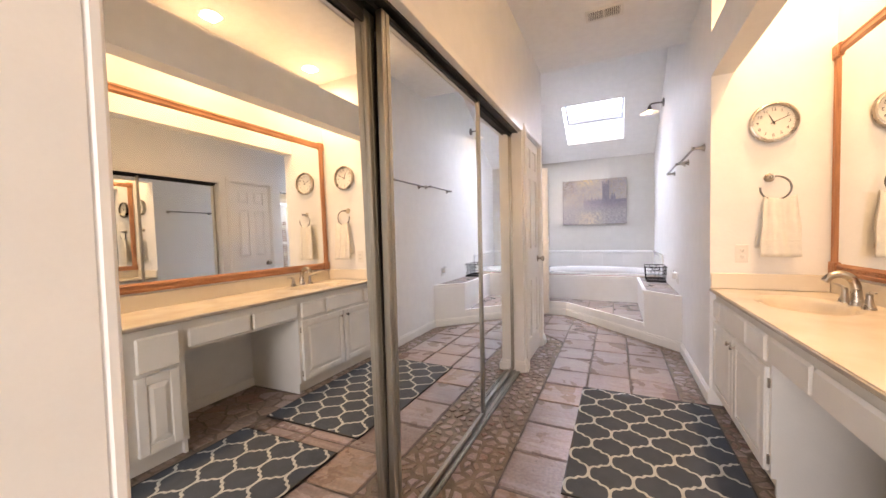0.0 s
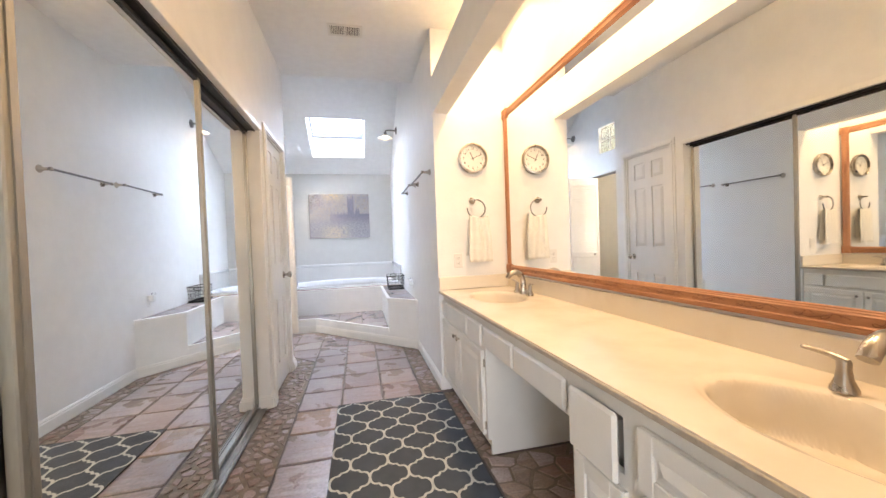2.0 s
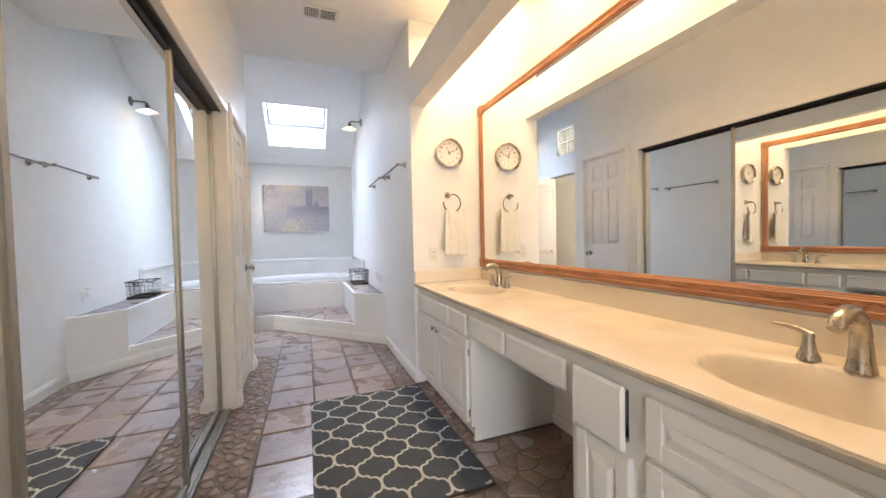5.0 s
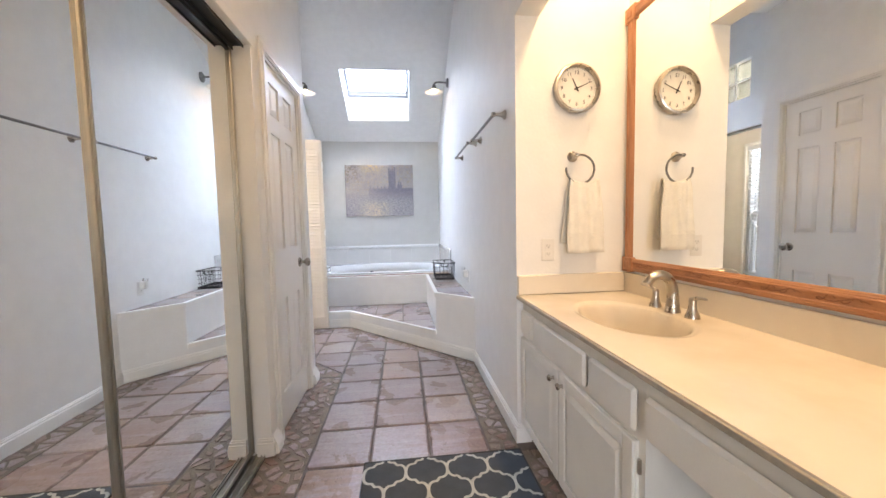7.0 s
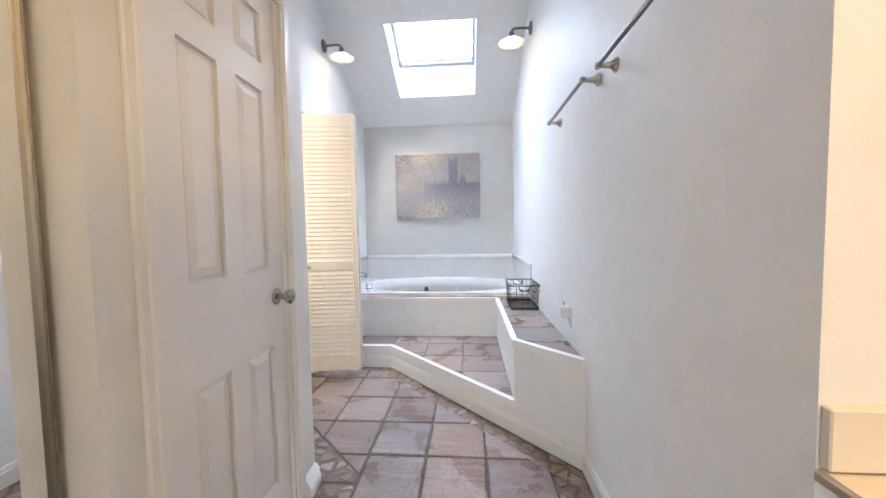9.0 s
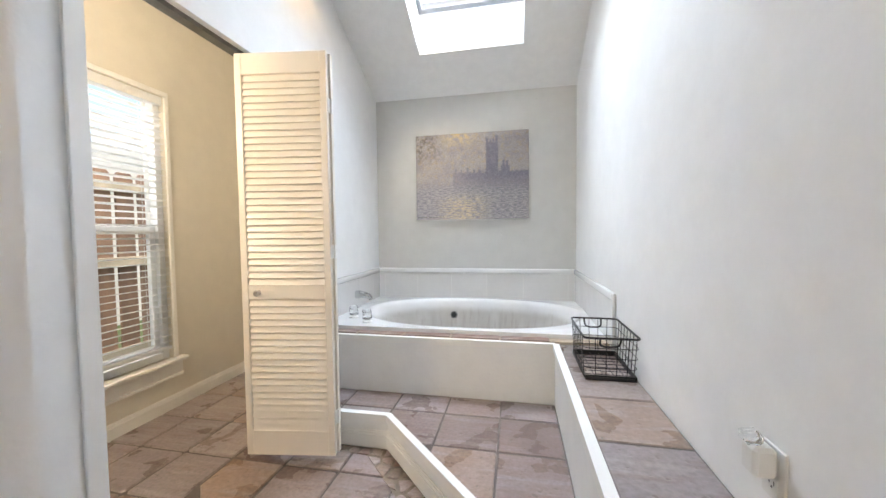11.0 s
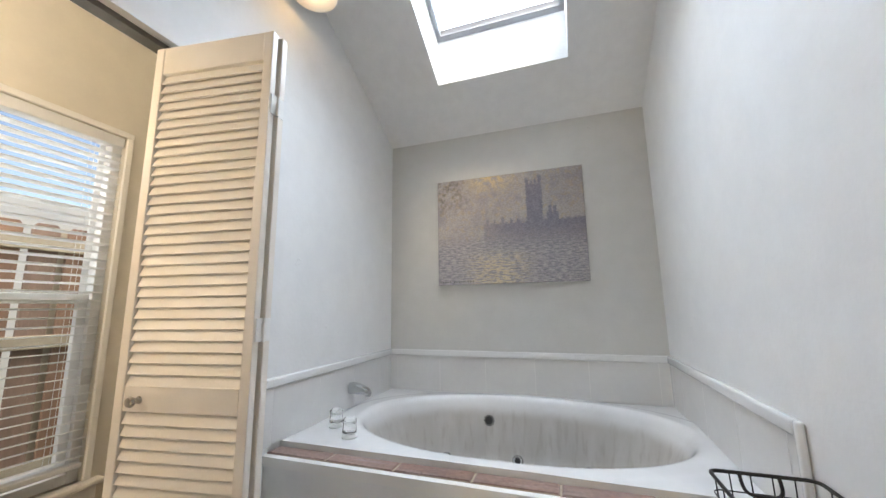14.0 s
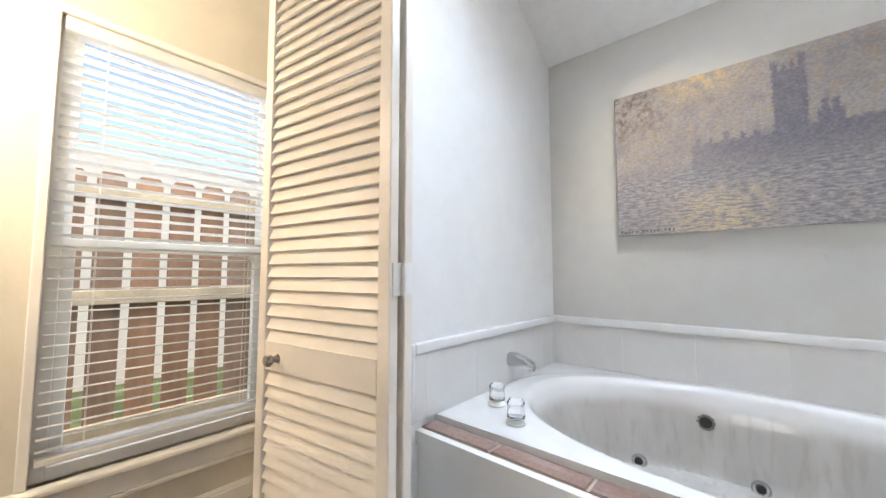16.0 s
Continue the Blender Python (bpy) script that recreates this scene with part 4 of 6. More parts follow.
def raised_front(name, parent, y0, y1, z0, z1, knob=None, depth=0.021, raised=True):
    back = depth - (0.010 if raised else 0)
    ob = part(name, boxes((VX - back, VX, y0, y1, z0, z1), bevel=0.002 if raised else 0.011), CABINET, parent)
    if raised:
        w = 0.048
        bm = boxes((VX - depth, VX - back, y0, y0 + w, z0, z1), (VX - depth, VX - back, y1 - w, y1, z0, z1), (VX - depth, VX - back, y0 + w, y1 - w, z0, z0 + w), (VX - depth, VX - back, y0 + w, y1 - w, z1 - w, z1), bevel=0.003)
        part("frame", bm, CABINET, ob)
        bm = bmesh.new()
        v = []
        for off, x in ((w + 0.004, VX - back + 0.0005), (w + 0.008, VX - back - 0.002), (w + 0.030, VX - depth - 0.001)):
            v.append([bm.verts.new((x, y, z)) for y, z in ((y0 + off, z0 + off), (y1 - off, z0 + off), (y1 - off, z1 - off), (y0 + off, z1 - off))])
        for p, q in zip(v, v[1:]):
            for i in range(4):
                bm.faces.new((p[i], p[(i + 1) % 4], q[(i + 1) % 4], q[i]))
        bm.faces.new(v[-1]), bm.faces.new(list(reversed(v[0])))
        part("raised_panel", bm, CABINET, ob)
    if knob:
        bm = bmesh.new()
        lathe(bm, (VX - depth, knob[0], knob[1]), (-1, 0, 0), [(0, 0.009), (0.004, 0.007), (0.012, 0.006), (0.016, 0.013), (0.022, 0.014), (0.026, 0.010), (0.027, 0.003)], 18)
        part("knob", bm, NICKEL, ob, "small round nickel knob", True)
    return ob


def cabinet(y0, y1, label, hole=None):
    c = thing("vanity_cabinet", (1.35, (y0 + y1) / 2, 0), label, "cabinet", "vanity cabinets")
    if hole:
        a, b, d, e = hole
        rows = ((VX, VX + 0.02, y0, a, 0.085, 0.775), (VX, VX + 0.02, b, y1, 0.085, 0.775), (VX, VX + 0.02, a, b, 0.085, d), (VX, VX + 0.02, a, b, e, 0.775))
    else:
        rows = ((VX, VX + 0.02, y0, y1, 0.085, 0.775),)
    part("face_frame", boxes(*rows), CABINET, c)
    part("side_panel", boxes((VX + 0.02, 1.655, y0, y0 + 0.018, 0.0, 0.765)), CABINET, c)
    part("side_panel", boxes((VX + 0.02, 1.655, y1 - 0.018, y1, 0.0, 0.765)), CABINET, c)
    part("bottom_panel", boxes((VX + 0.02, 1.655, y0 + 0.018, y1 - 0.018, 0.085, 0.105)), CABINET, c)
    part("toe_kick", boxes((VX + 0.045, VX + 0.06, y0 + 0.018, y1 - 0.018, 0, 0.085)), CABINET, c)
    return c


far = cabinet(2.065, 3.049, "off-white double-door vanity sink cabinet with false drawer fronts")
raised_front("drawer_front", far, 2.875, 3.03, 0.60, 0.728, raised=False), raised_front("drawer_front", far, 2.36, 2.855, 0.60, 0.728, raised=False), raised_front("drawer_front", far, 2.09, 2.338, 0.60, 0.728, raised=False)
raised_front("door", far, 2.575, 3.03, 0.105, 0.580, (2.61, 0.535)), raised_front("door", far, 2.09, 2.562, 0.105, 0.580, (2.528, 0.535))
near = cabinet(ENTRY + 0.001, 1.235, "off-white vanity sink cabinet with a drawer stack, its top drawer ajar", (1.0, 1.18, 0.56, 0.715))
ajar = part("drawer", boxes((VX - 0.042, VX - 0.022, 0.985, 1.195, 0.545, 0.735), bevel=0.009), CABINET, near, "drawer standing slightly open")
part("drawer_box", boxes((VX - 0.0218, VX + 0.30, 1.045, 1.057, 0.575, 0.68), (VX - 0.0218, VX + 0.30, 1.156, 1.168, 0.575, 0.68), (VX - 0.0218, VX + 0.30, 1.057, 1.156, 0.575, 0.584)), CABINET, ajar)
raised_front("door", near, 0.985, 1.195, 0.105, 0.525)
raised_front("drawer_front", near, 0.24, 0.93, 0.575, 0.728), raised_front("door", near, 0.59, 0.93, 0.105, 0.555, (0.62, 0.51)), raised_front("door", near, 0.24, 0.58, 0.105, 0.555, (0.55, 0.51))
for c, y, zz in ((far, 2.083, (0.16, 0.51)), (far, 3.036, (0.16, 0.51))):
    for z in zz:
        part("hinge", boxes((VX - 0.010, VX, y - 0.005, y + 0.005, z - 0.022, z + 0.022), bevel=0.002), NICKEL, c)
apron = thing("vanity_apron", (1.2, 1.65, 0.6), "off-white apron with two drawers over the knee space", "vanity drawers")
part("rail", boxes((VX, VX + 0.02, 1.2355, 2.0645, 0.60, 0.775), (VX + 0.02, 1.60, 1.2355, 2.0645, 0.60, 0.615)), CABINET, apron)
raised_front("drawer", apron, 1.67, 2.052, 0.613, 0.728, raised=False), raised_front("drawer", apron, 1.252, 1.655, 0.613, 0.728, raised=False)
solid("wall_knee_panel", boxes((1.642, 1.659, 1.2355, 2.0645, 0.0, 0.60)), WHITE_WALL, "white wall at the back of the knee space", "wall")
bm = bmesh.new()
strip_along(bm, [(1.642, 2.0645), (1.642, 1.2355)], 0, 0.07, 0, 0.012)
solid("baseboard", bm, TRIM, "white baseboard in the knee space", "baseboard")
SINKS = ((1.345, 2.55), (1.345, 0.70))


def counter_height(x, y):
    z = 0.800
    for sx, sy in SINKS:
        u, w = (x - sx) / 0.172, (y - sy) / 0.262
        a = math.atan2(u, w)
        r = math.hypot(u, w) * (1 + 0.008 * math.cos(7 * a))
        if r < 1.12:
            z -= 0.006 * ease(1.12, 1.02, r) + 0.128 * ease(1.01, 0.80, r) + 0.020 * ease(0.75, 0.1, r)
    return z


top_ob = thing("vanity_worktop", (1.35, 1.6, 0.77), "cream cultured-marble worktop with two moulded oval sinks", "worktop")
bm = bmesh.new()
sheet(bm, 1.043, 1.641, ENTRY + 0.002, ALCOVE - 0.001, 90, 420, counter_height, 0.018)
part("slab", bm, MARBLE, top_ob, "", True)
part("front_edge", boxes((1.036, 1.0425, ENTRY + 0.002, ALCOVE - 0.001, 0.779, 0.796), bevel=0.002), MARBLE_EDGE, top_ob, "grey-beige front edge, darker than the slab")
part("underside", boxes((1.044, 1.20, ENTRY + 0.002, ALCOVE - 0.001, 0.7755, 0.7815)), MARBLE_EDGE, top_ob)
part("backsplash", boxes((1.6415, VAN, ENTRY + 0.002, ALCOVE - 0.001, 0.785, 0.905), bevel=0.003), MARBLE, top_ob)
part("side_splash", boxes((1.043, 1.6405, ALCOVE - 0.020, ALCOVE, 0.8025, 0.905), bevel=0.003), MARBLE, top_ob)
for sx, sy in SINKS:
    bm = bmesh.new()
    lathe(bm, (sx + 0.03, sy, counter_height(sx + 0.03, sy) + 0.001), (0, 0, 1), [(0, 0.028), (0.004, 0.027), (0.005, 0.018), (0.001, 0.016)], 24)
    part("drain", bm, NICKEL, top_ob, "round nickel drain", True)


def faucet(x, y):
    f = thing("faucet", (x, y, 0.8), "brushed nickel arched faucet with two lever taps", "faucet", "basin faucets")
    bm = bmesh.new()
    pts = smooth_line([(x, y, 0.8), (x, y, 0.808), (x, y, 0.835), (x - 0.001, y, 0.872), (x - 0.006, y, 0.908), (x - 0.024, y, 0.942), (x - 0.058, y, 0.958), (x - 0.096, y, 0.948), (x - 0.121, y, 0.920)], 6)
    wide = (0.031, 0.0295, 0.0245, 0.0215, 0.0205, 0.0200, 0.0195, 0.0185, 0.0175)
    tube(bm, pts, [wide[min(i // 6, 7)] + (wide[min(i // 6 + 1, 8)] - wide[min(i // 6, 7)]) * ((i % 6) / 6 if i < 48 else 1) for i in range(len(pts))], 28)
    part("spout", bm, NICKEL, f, "", True)
    for s in (-1, 1):
        bm = bmesh.new()
        hy = y + s * 0.103
        lathe(bm, (x, hy, 0.8), (0, 0, 1), [(0, 0.027), (0.008, 0.026), (0.03, 0.017), (0.055, 0.0135), (0.070, 0.0145), (0.078, 0.010)], 28)
        pts = smooth_line([(x, hy - s * 0.008, 0.870), (x - 0.006, hy + s * 0.030, 0.884), (x - 0.012, hy + s * 0.078, 0.889)], 6)
        tube(bm, pts, [0.0105, 0.0095, 0.009, 0.0085, 0.008, 0.0075, 0.0072, 0.007, 0.0065, 0.006, 0.0055, 0.005, 0.004][: len(pts)], 12)
        part("lever", bm, NICKEL, f, "", True)
    return f


first = faucet(1.555, 2.57)
copy_thing(first, pose(1.535, 0.705, 0.8))

# ---- framed mirror over the vanity ----
MY0, MY1, MZ0, MZ1, FW = 0.24, 3.035, 0.918, 2.272, 0.066
vm = thing("vanity_mirror", (VAN, 1.64, MZ0), "long wall mirror in a reddish carved oak frame", "mirror")
part("glass", boxes((VAN - 0.015, VAN - 0.010, MY0 + 0.05, MY1 - 0.05, MZ0 + 0.05, MZ1 - 0.05)), MIRROR, vm)


def moulding(bm, a, b, axis, lo, hi):
    """A stepped frame member between a and b along an axis; lo..hi is its width."""
    w = hi - lo
    for p, q, t in ((0.0, 1.0, 0.018), (0.10, 0.90, 0.022), (0.22, 0.34, 0.026), (0.68, 0.80, 0.026)):
        r = (lo + w * p, lo + w * q)
        if axis == "y":
            box(bm, VAN - t, VAN - 0.002 if p == 0 else VAN - 0.016, a, b, r[0], r[1], 0.003)
        else:
            box(bm, VAN - t, VAN - 0.002 if p == 0 else VAN - 0.016, r[0], r[1], a, b, 0.003)


for z in (MZ0, MZ1 - FW):
    bm = bmesh.new()
    moulding(bm, MY0 + FW, MY1 - FW, "y", z, z + FW)
    fr = part("frame_rail", bm, FRAMEWOOD, vm)
    if z == MZ0:
        for k in range(16):
            bm = bmesh.new()
            y, xf = 0.42 + k * 0.163, VAN - 0.0222
            tube(bm, smooth_line([(xf, y - 0.060, z + 0.036), (xf, y - 0.030, z + 0.044), (xf, y, z + 0.035), (xf, y + 0.030, z + 0.028), (xf, y + 0.060, z + 0.036)], 4), 0.0016, 6)
            for d, up in ((-0.042, 1), (-0.018, -1), (0.018, 1), (0.042, -1)):
                tube(bm, smooth_line([(xf, y + d, z + 0.037), (xf, y + d + 0.008, z + 0.037 + up * 0.008), (xf, y + d + 0.018, z + 0.037 + up * 0.009), (xf, y + d + 0.022, z + 0.037 + up * 0.003)], 3), 0.0018, 6)
            part("carving", bm, CARVED, fr, "dark carved leaf ornament", True)
for y in (MY0, MY1 - FW):
    bm = bmesh.new()
    moulding(bm, MZ0 + FW, MZ1 - FW, "z", y, y + FW)
    part("frame_stile", bm, FRAMEWOOD_V, vm)
for z in (MZ0, MZ1 - FW):
    for y in (MY0, MY1 - FW):
        bm = boxes((VAN - 0.030, VAN - 0.002, y - 0.006, y + FW + 0.006, z - 0.006, z + FW + 0.006), bevel=0.004)
        box(bm, VAN - 0.034, VAN - 0.028, y + 0.014, y + FW - 0.014, z + 0.014, z + FW - 0.014, 0.003)
        part("corner_block", bm, FRAMEWOOD_V, vm, "square carved corner block")


# ---- rugs with a quatrefoil trellis ----
LOBE = ((1, 0), (0.975, 0.17), (0.89, 0.32), (0.75, 0.405), (0.57, 0.415))
EDGE = [(p.x, p.y) for p in smooth_line([(u, v, 0) for u, v in LOBE], 4)]
EDGE = EDGE + [(1 - u, 1 - v) for u, v in reversed(EDGE)]


def rug(x0, x1, y0, y1, label):
    r = thing("rug", ((x0 + x1) / 2, (y0 + y1) / 2, 0), label, "rug", "vanity rugs")
    bm = boxes((x0, x1, y0, y1, 0.002, 0.0105), bevel=0.003)
    part("base_cloth", bm, RUG, r)
    bm = bmesh.new()
    a, b, w, z = 0.198, 0.270, 0.0068, 0.0126
    x, y = x0 + 0.006, y0 + 0.012
    X, Y = x1 - 0.012, y1 - 0.012
    for j in range(-1, int((y1 - y0) / b) + 2):
        for i in range(-1, int((x1 - x0) / a) + 2):
            cx, cy = x0 + 0.0065 + i * a, y0 + 0.205 + j * b
            for sx, sy in ((1, 1), (-1, 1), (1, -1), (-1, -1)):
                pts = [Vector((cx + sx * u * a / 2, cy + sy * v * b / 2, z)) for u, v in EDGE]
                lift = Vector((0, 0, 0.0005 if sx * sy > 0 else 0.0))
                prev = None
                for k, p in enumerate(pts):
                    if not (x < p.x < X and y < p.y < Y):
                        prev = None
                        continue
                    d = (pts[min(k + 1, len(pts) - 1)] - pts[max(k - 1, 0)]).normalized()
                    n = Vector((-d.y, d.x, 0)) * w
                    pair = [bm.verts.new(p - n + lift), bm.verts.new(p + n + lift)]
                    if prev:
                        bm.faces.new((prev[0], pair[0], pair[1], prev[1]))
                    prev = pair
    part("trellis_pattern", bm, RUGLINE, r, "ivory quatrefoil trellis pattern")
    bm = bmesh.new()
    for c in ((x0, x1, y0, y0 + 0.010), (x0, x1, y1 - 0.010, y1), (x0, x0 + 0.010, y0, y1), (x1 - 0.010, x1, y0, y1)):
        box(bm, *c, 0.0025, 0.0118, 0.002)
    part("binding", bm, BLACK, r, "dark stitched binding")
    return r


rug(0.222, 1.022, 1.700, 2.955, "charcoal rug with an ivory quatrefoil trellis, lying before the vanity")
rug(0.240, 1.020, 0.30, 1.545, "charcoal trellis-pattern rug lying before the near sink")

# ---- wall fittings ----
def towel_bar(y0, y1, z, label):
    t = thing("towel_bar", (RIGHT, (y0 + y1) / 2, z), label, "towel bar", "towel bars")
    for y in (y0, y1):
        bm = bmesh.new()
        lathe(bm, (RIGHT, y, z), (-1, 0, 0), [(0, 0.027), (0.006, 0.027), (0.010, 0.022), (0.022, 0.013), (0.045, 0.0095), (0.058, 0.0095), (0.064, 0.013), (0.074, 0.014), (0.080, 0.009)], 20)
        part("post", bm, NICKEL, t, "", True)
    bm = bmesh.new()
    tube(bm, [(RIGHT - 0.068, y0 - 0.016, z), (RIGHT - 0.068, y1 + 0.016, z)], 0.0085, 14)
    part("rod", bm, DARKMETAL, t, "", True)


towel_bar(3.236, 3.862, 1.798, "brushed nickel towel bar, empty, on the white wall")
towel_bar(4.045, 4.668, 1.818, "brushed nickel towel bar, empty, nearer the bathtub")


def plate(x, y, z, facing, label, plug=False):
    """An outlet plate; facing is the way out of the wall."""
    m = pose(x, y, z, 0, 0, {"-y": 0, "-x": -90}[facing])
    t = thing("outlet", m, label, "outlet", "wall outlets")
    local_part("cover", boxes((-0.036, 0.036, -0.006, 0, -0.059, 0.059), bevel=0.003), PLASTIC, t)
    for dz in (-0.021, 0.021):
        s = local_part("socket", boxes((-0.017, 0.017, -0.0085, -0.006, dz - 0.014, dz + 0.014), bevel=0.001), PLASTIC, t)
        bm = boxes((-0.008, -0.006, -0.0088, -0.0083, dz - 0.004, dz + 0.006), (0.006, 0.008, -0.0088, -0.0083, dz - 0.004, dz + 0.006), (-0.002, 0.002, -0.0088, -0.0083, dz - 0.011, dz - 0.007))
        local_part("slot", bm, DARKSLOT, s)
    return m


plate(1.213, ALCOVE, 1.038, "-y", "white duplex wall outlet above the worktop")
m = plate(RIGHT, 4.465, 0.70, "-x", "white duplex wall outlet above the bench")
fresh = thing("air_freshener", m @ pose(0.0, -0.01, 0.025), "white plug-in air freshener in the outlet", "air freshener")
local_part("body", boxes((-0.024, 0.024, -0.045, 0.0, -0.03, 0.035), bevel=0.008), PLASTIC, fresh)
local_part("refill", boxes((-0.018, 0.018, -0.055, -0.022, 0.036, 0.062), bevel=0.006), CRYSTAL, fresh)

# clock
CM = pose(1.362, ALCOVE, 1.874)
clock = thing("wall_clock", CM, "round wall clock with a nickel rim and cream face", "clock")
bm = bmesh.new()
lathe(bm, (0, 0, 0), (0, -1, 0), [(0, 0.118), (0.010, 0.124), (0.030, 0.126), (0.040, 0.121), (0.042, 0.112), (0.034, 0.107), (0.0185, 0.1055)], 56)
local_part("rim", bm, NICKEL, clock, "", True)
bm = bmesh.new()
lathe(bm, (0, -0.016, 0), (0, -1, 0), [(0, 0.107), (0.003, 0.107)], 56)
local_part("face", bm, CLOCKFACE, clock)


def letters(text, size, m, name, parent, material):
    cu = bpy.data.curves.new(name, "FONT")
    cu.body, cu.size, cu.align_x, cu.align_y, cu.extrude = text, size, "CENTER", "CENTER", 0.0004
    tmp = bpy.data.objects.new(name, cu)
    me = bpy.data.meshes.new_from_object(tmp)
    bpy.data.objects.remove(tmp)
    me.materials.append(material)
    ob = new(name, me)
    ob.parent, ob.matrix_basis = parent, m
    return ob


for h in range(1, 13):
    a = math.radians(30 * h)
    letters(str(h), 0.027, pose(0.080 * math.sin(a), -0.0196, 0.080 * math.cos(a), 90), "numeral", clock, DARKSLOT)
bm = bmesh.new()
for q in range(60):
    a = math.radians(6 * q)
    r0, r1, w = 0.099, 0.104, 0.0007 if q % 5 else 0.0014
    d, n = Vector((math.sin(a), 0, math.cos(a))), Vector((math.cos(a), 0, -math.sin(a)))
    bm.faces.new([bm.verts.new(p + Vector((0, -0.0195, 0))) for p in (d * r0 - n * w, d * r1 - n * w, d * r1 + n * w, d * r0 + n * w)])
local_part("minute_marks", bm, DARKSLOT, clock)
for nm, deg, ln, w, y in (("hour_pointer", 335, 0.056, 0.004, -0.0215), ("minute_pointer", 66, 0.086, 0.003, -0.0235)):
    a = math.radians(deg)
    d, n = Vector((math.sin(a), 0, math.cos(a))), Vector((math.cos(a), 0, -math.sin(a)))
    bm = bmesh.new()
    top4 = [bm.verts.new(p + Vector((0, y, 0))) for p in (-d * 0.016 - n * w, d * ln - n * w * 0.5, d * ln + n * w * 0.5, -d * 0.016 + n * w)]
    bot4 = [bm.verts.new(v.co + Vector((0, 0.001, 0))) for v in top4]
    bm.faces.new(top4), bm.faces.new(list(reversed(bot4)))
    for i in range(4):
        bm.faces.new((top4[i], bot4[i], bot4[(i + 1) % 4], top4[(i + 1) % 4]))
    local_part(nm, bm, DARKSLOT, clock)
bm = bmesh.new()
lathe(bm, (0, -0.019, 0), (0, -1, 0), [(0, 0.005), (0.006, 0.005), (0.007, 0.003)], 14)
local_part("hub", bm, DARKSLOT, clock)

# towel ring and towel
ring = thing("towel_ring", (1.348, ALCOVE, 1.527), "open brushed nickel towel ring", "towel ring")
bm = bmesh.new()
lathe(bm, (1.348, ALCOVE, 1.527), (0, -1, 0), [(0, 0.028), (0.006, 0.028), (0.010, 0.022), (0.022, 0.013), (0.045, 0.010), (0.058, 0.012), (0.064, 0.009)], 22)
part("post", bm, NICKEL, ring, "", True)
bm = bmesh.new()
rc = (1.366, ALCOVE - 0.054, 1.455)
arc = [(rc[0] + 0.076 * math.sin(math.radians(a)), rc[1], rc[2] + 0.074 * math.cos(math.radians(a))) for a in range(-12, 282, 9)]
tube(bm, arc, 0.0055, 10)
part("loop", bm, DARKMETAL, ring, "", True)


def towel(name, x0, x1, ztop, zf, zb, yc, label):
    t = thing(name, ((x0 + x1) / 2, yc, ztop), label, "towel")
    rows = []
    n = 26
    bm = bmesh.new()
    prof = [(-0.016, zb + (ztop - zb) * k / 12) for k in range(12)] + [(-0.012, ztop), (0.0, ztop + 0.006), (0.012, ztop)] + [(0.016, ztop - (ztop - zf) * k / 14) for k in range(1, 15)]
    for k, (dy, z) in enumerate(prof):
        row = []
        down = max(0.0, (ztop - z) / (ztop - min(zf, zb)))
        for i in range(n + 1):
            u = i / n
            gather = 1 - 0.22 * (1 - down) ** 2
            x = (x0 + x1) / 2 + (u - 0.5) * (x1 - x0) * gather + 0.002 * math.sin(3 * z * 9)
            fold = 0.010 * math.sin(u * 9.5 + 0.6) * (0.35 + 0.65 * down) + 0.004 * math.sin(u * 23 + 4 * z)
            front = 1 if dy > 0 else -1
            rib = 0.0009 * math.sin(z * 2 * math.pi / 0.011)
            sag = -0.02 * math.sin(u * math.pi) * (1 - down)
            row.append(bm.verts.new((x + (0.0 if dy > 0 else -0.016 * down), yc - dy * (1 + 0.8 * down) - front * rib + fold * 0.8, z + sag)))
        rows.append(row)
    for p, q in zip(rows, rows[1:]):
        for i in range(n):
            bm.faces.new((p[i], p[i + 1], q[i + 1], q[i]))
    ob = part("cloth", bm, TOWEL, t, "", True)
    mod = ob.modifiers.new("thickness", "SOLIDIFY")
    mod.thickness = 0.005
    bm = bmesh.new()
    for z in (zf + 0.085, zf + 0.105):
        pts = [(x0 + 0.004 + (x1 - x0 - 0.008) * i / 20, yc - 0.0335 + 0.8 * 0.010 * math.sin(i / 20 * 9.5 + 0.6), z) for i in range(21)]
        tube(bm, pts, 0.0022, 6)
    part("woven_band", bm, TOWEL, t)
    return t


towel("hand_towel", 1.288, 1.486, 1.402, 1.022, 1.075, ALCOVE - 0.052, "white ribbed cotton hand towel hanging from the ring")

# ceiling vent and downlights
vent = thing("ceiling_vent", (0.378, 3.195, CEIL), "white metal ceiling air register with two louvre banks", "ceiling vent")
VX0, VX1, VY0, VY1 = 0.243, 0.514, 3.115, 3.275
part("backing", boxes((VX0 + 0.01, VX1 - 0.01, VY0 + 0.01, VY1 - 0.01, CEIL - 0.003, CEIL - 0.001)), DARKSLOT, vent)
part("frame", boxes((VX0, VX1, VY0, VY0 + 0.022, CEIL - 0.010, CEIL), (VX0, VX1, VY1 - 0.022, VY1, CEIL - 0.010, CEIL), (VX0, VX0 + 0.022, VY0 + 0.022, VY1 - 0.022, CEIL - 0.010, CEIL), (VX1 - 0.022, VX1, VY0 + 0.022, VY1 - 0.022, CEIL - 0.010, CEIL), (0.370, 0.387, VY0 + 0.022, VY1 - 0.022, CEIL - 0.010, CEIL), bevel=0.002), PLASTIC, vent)
bm = bmesh.new()
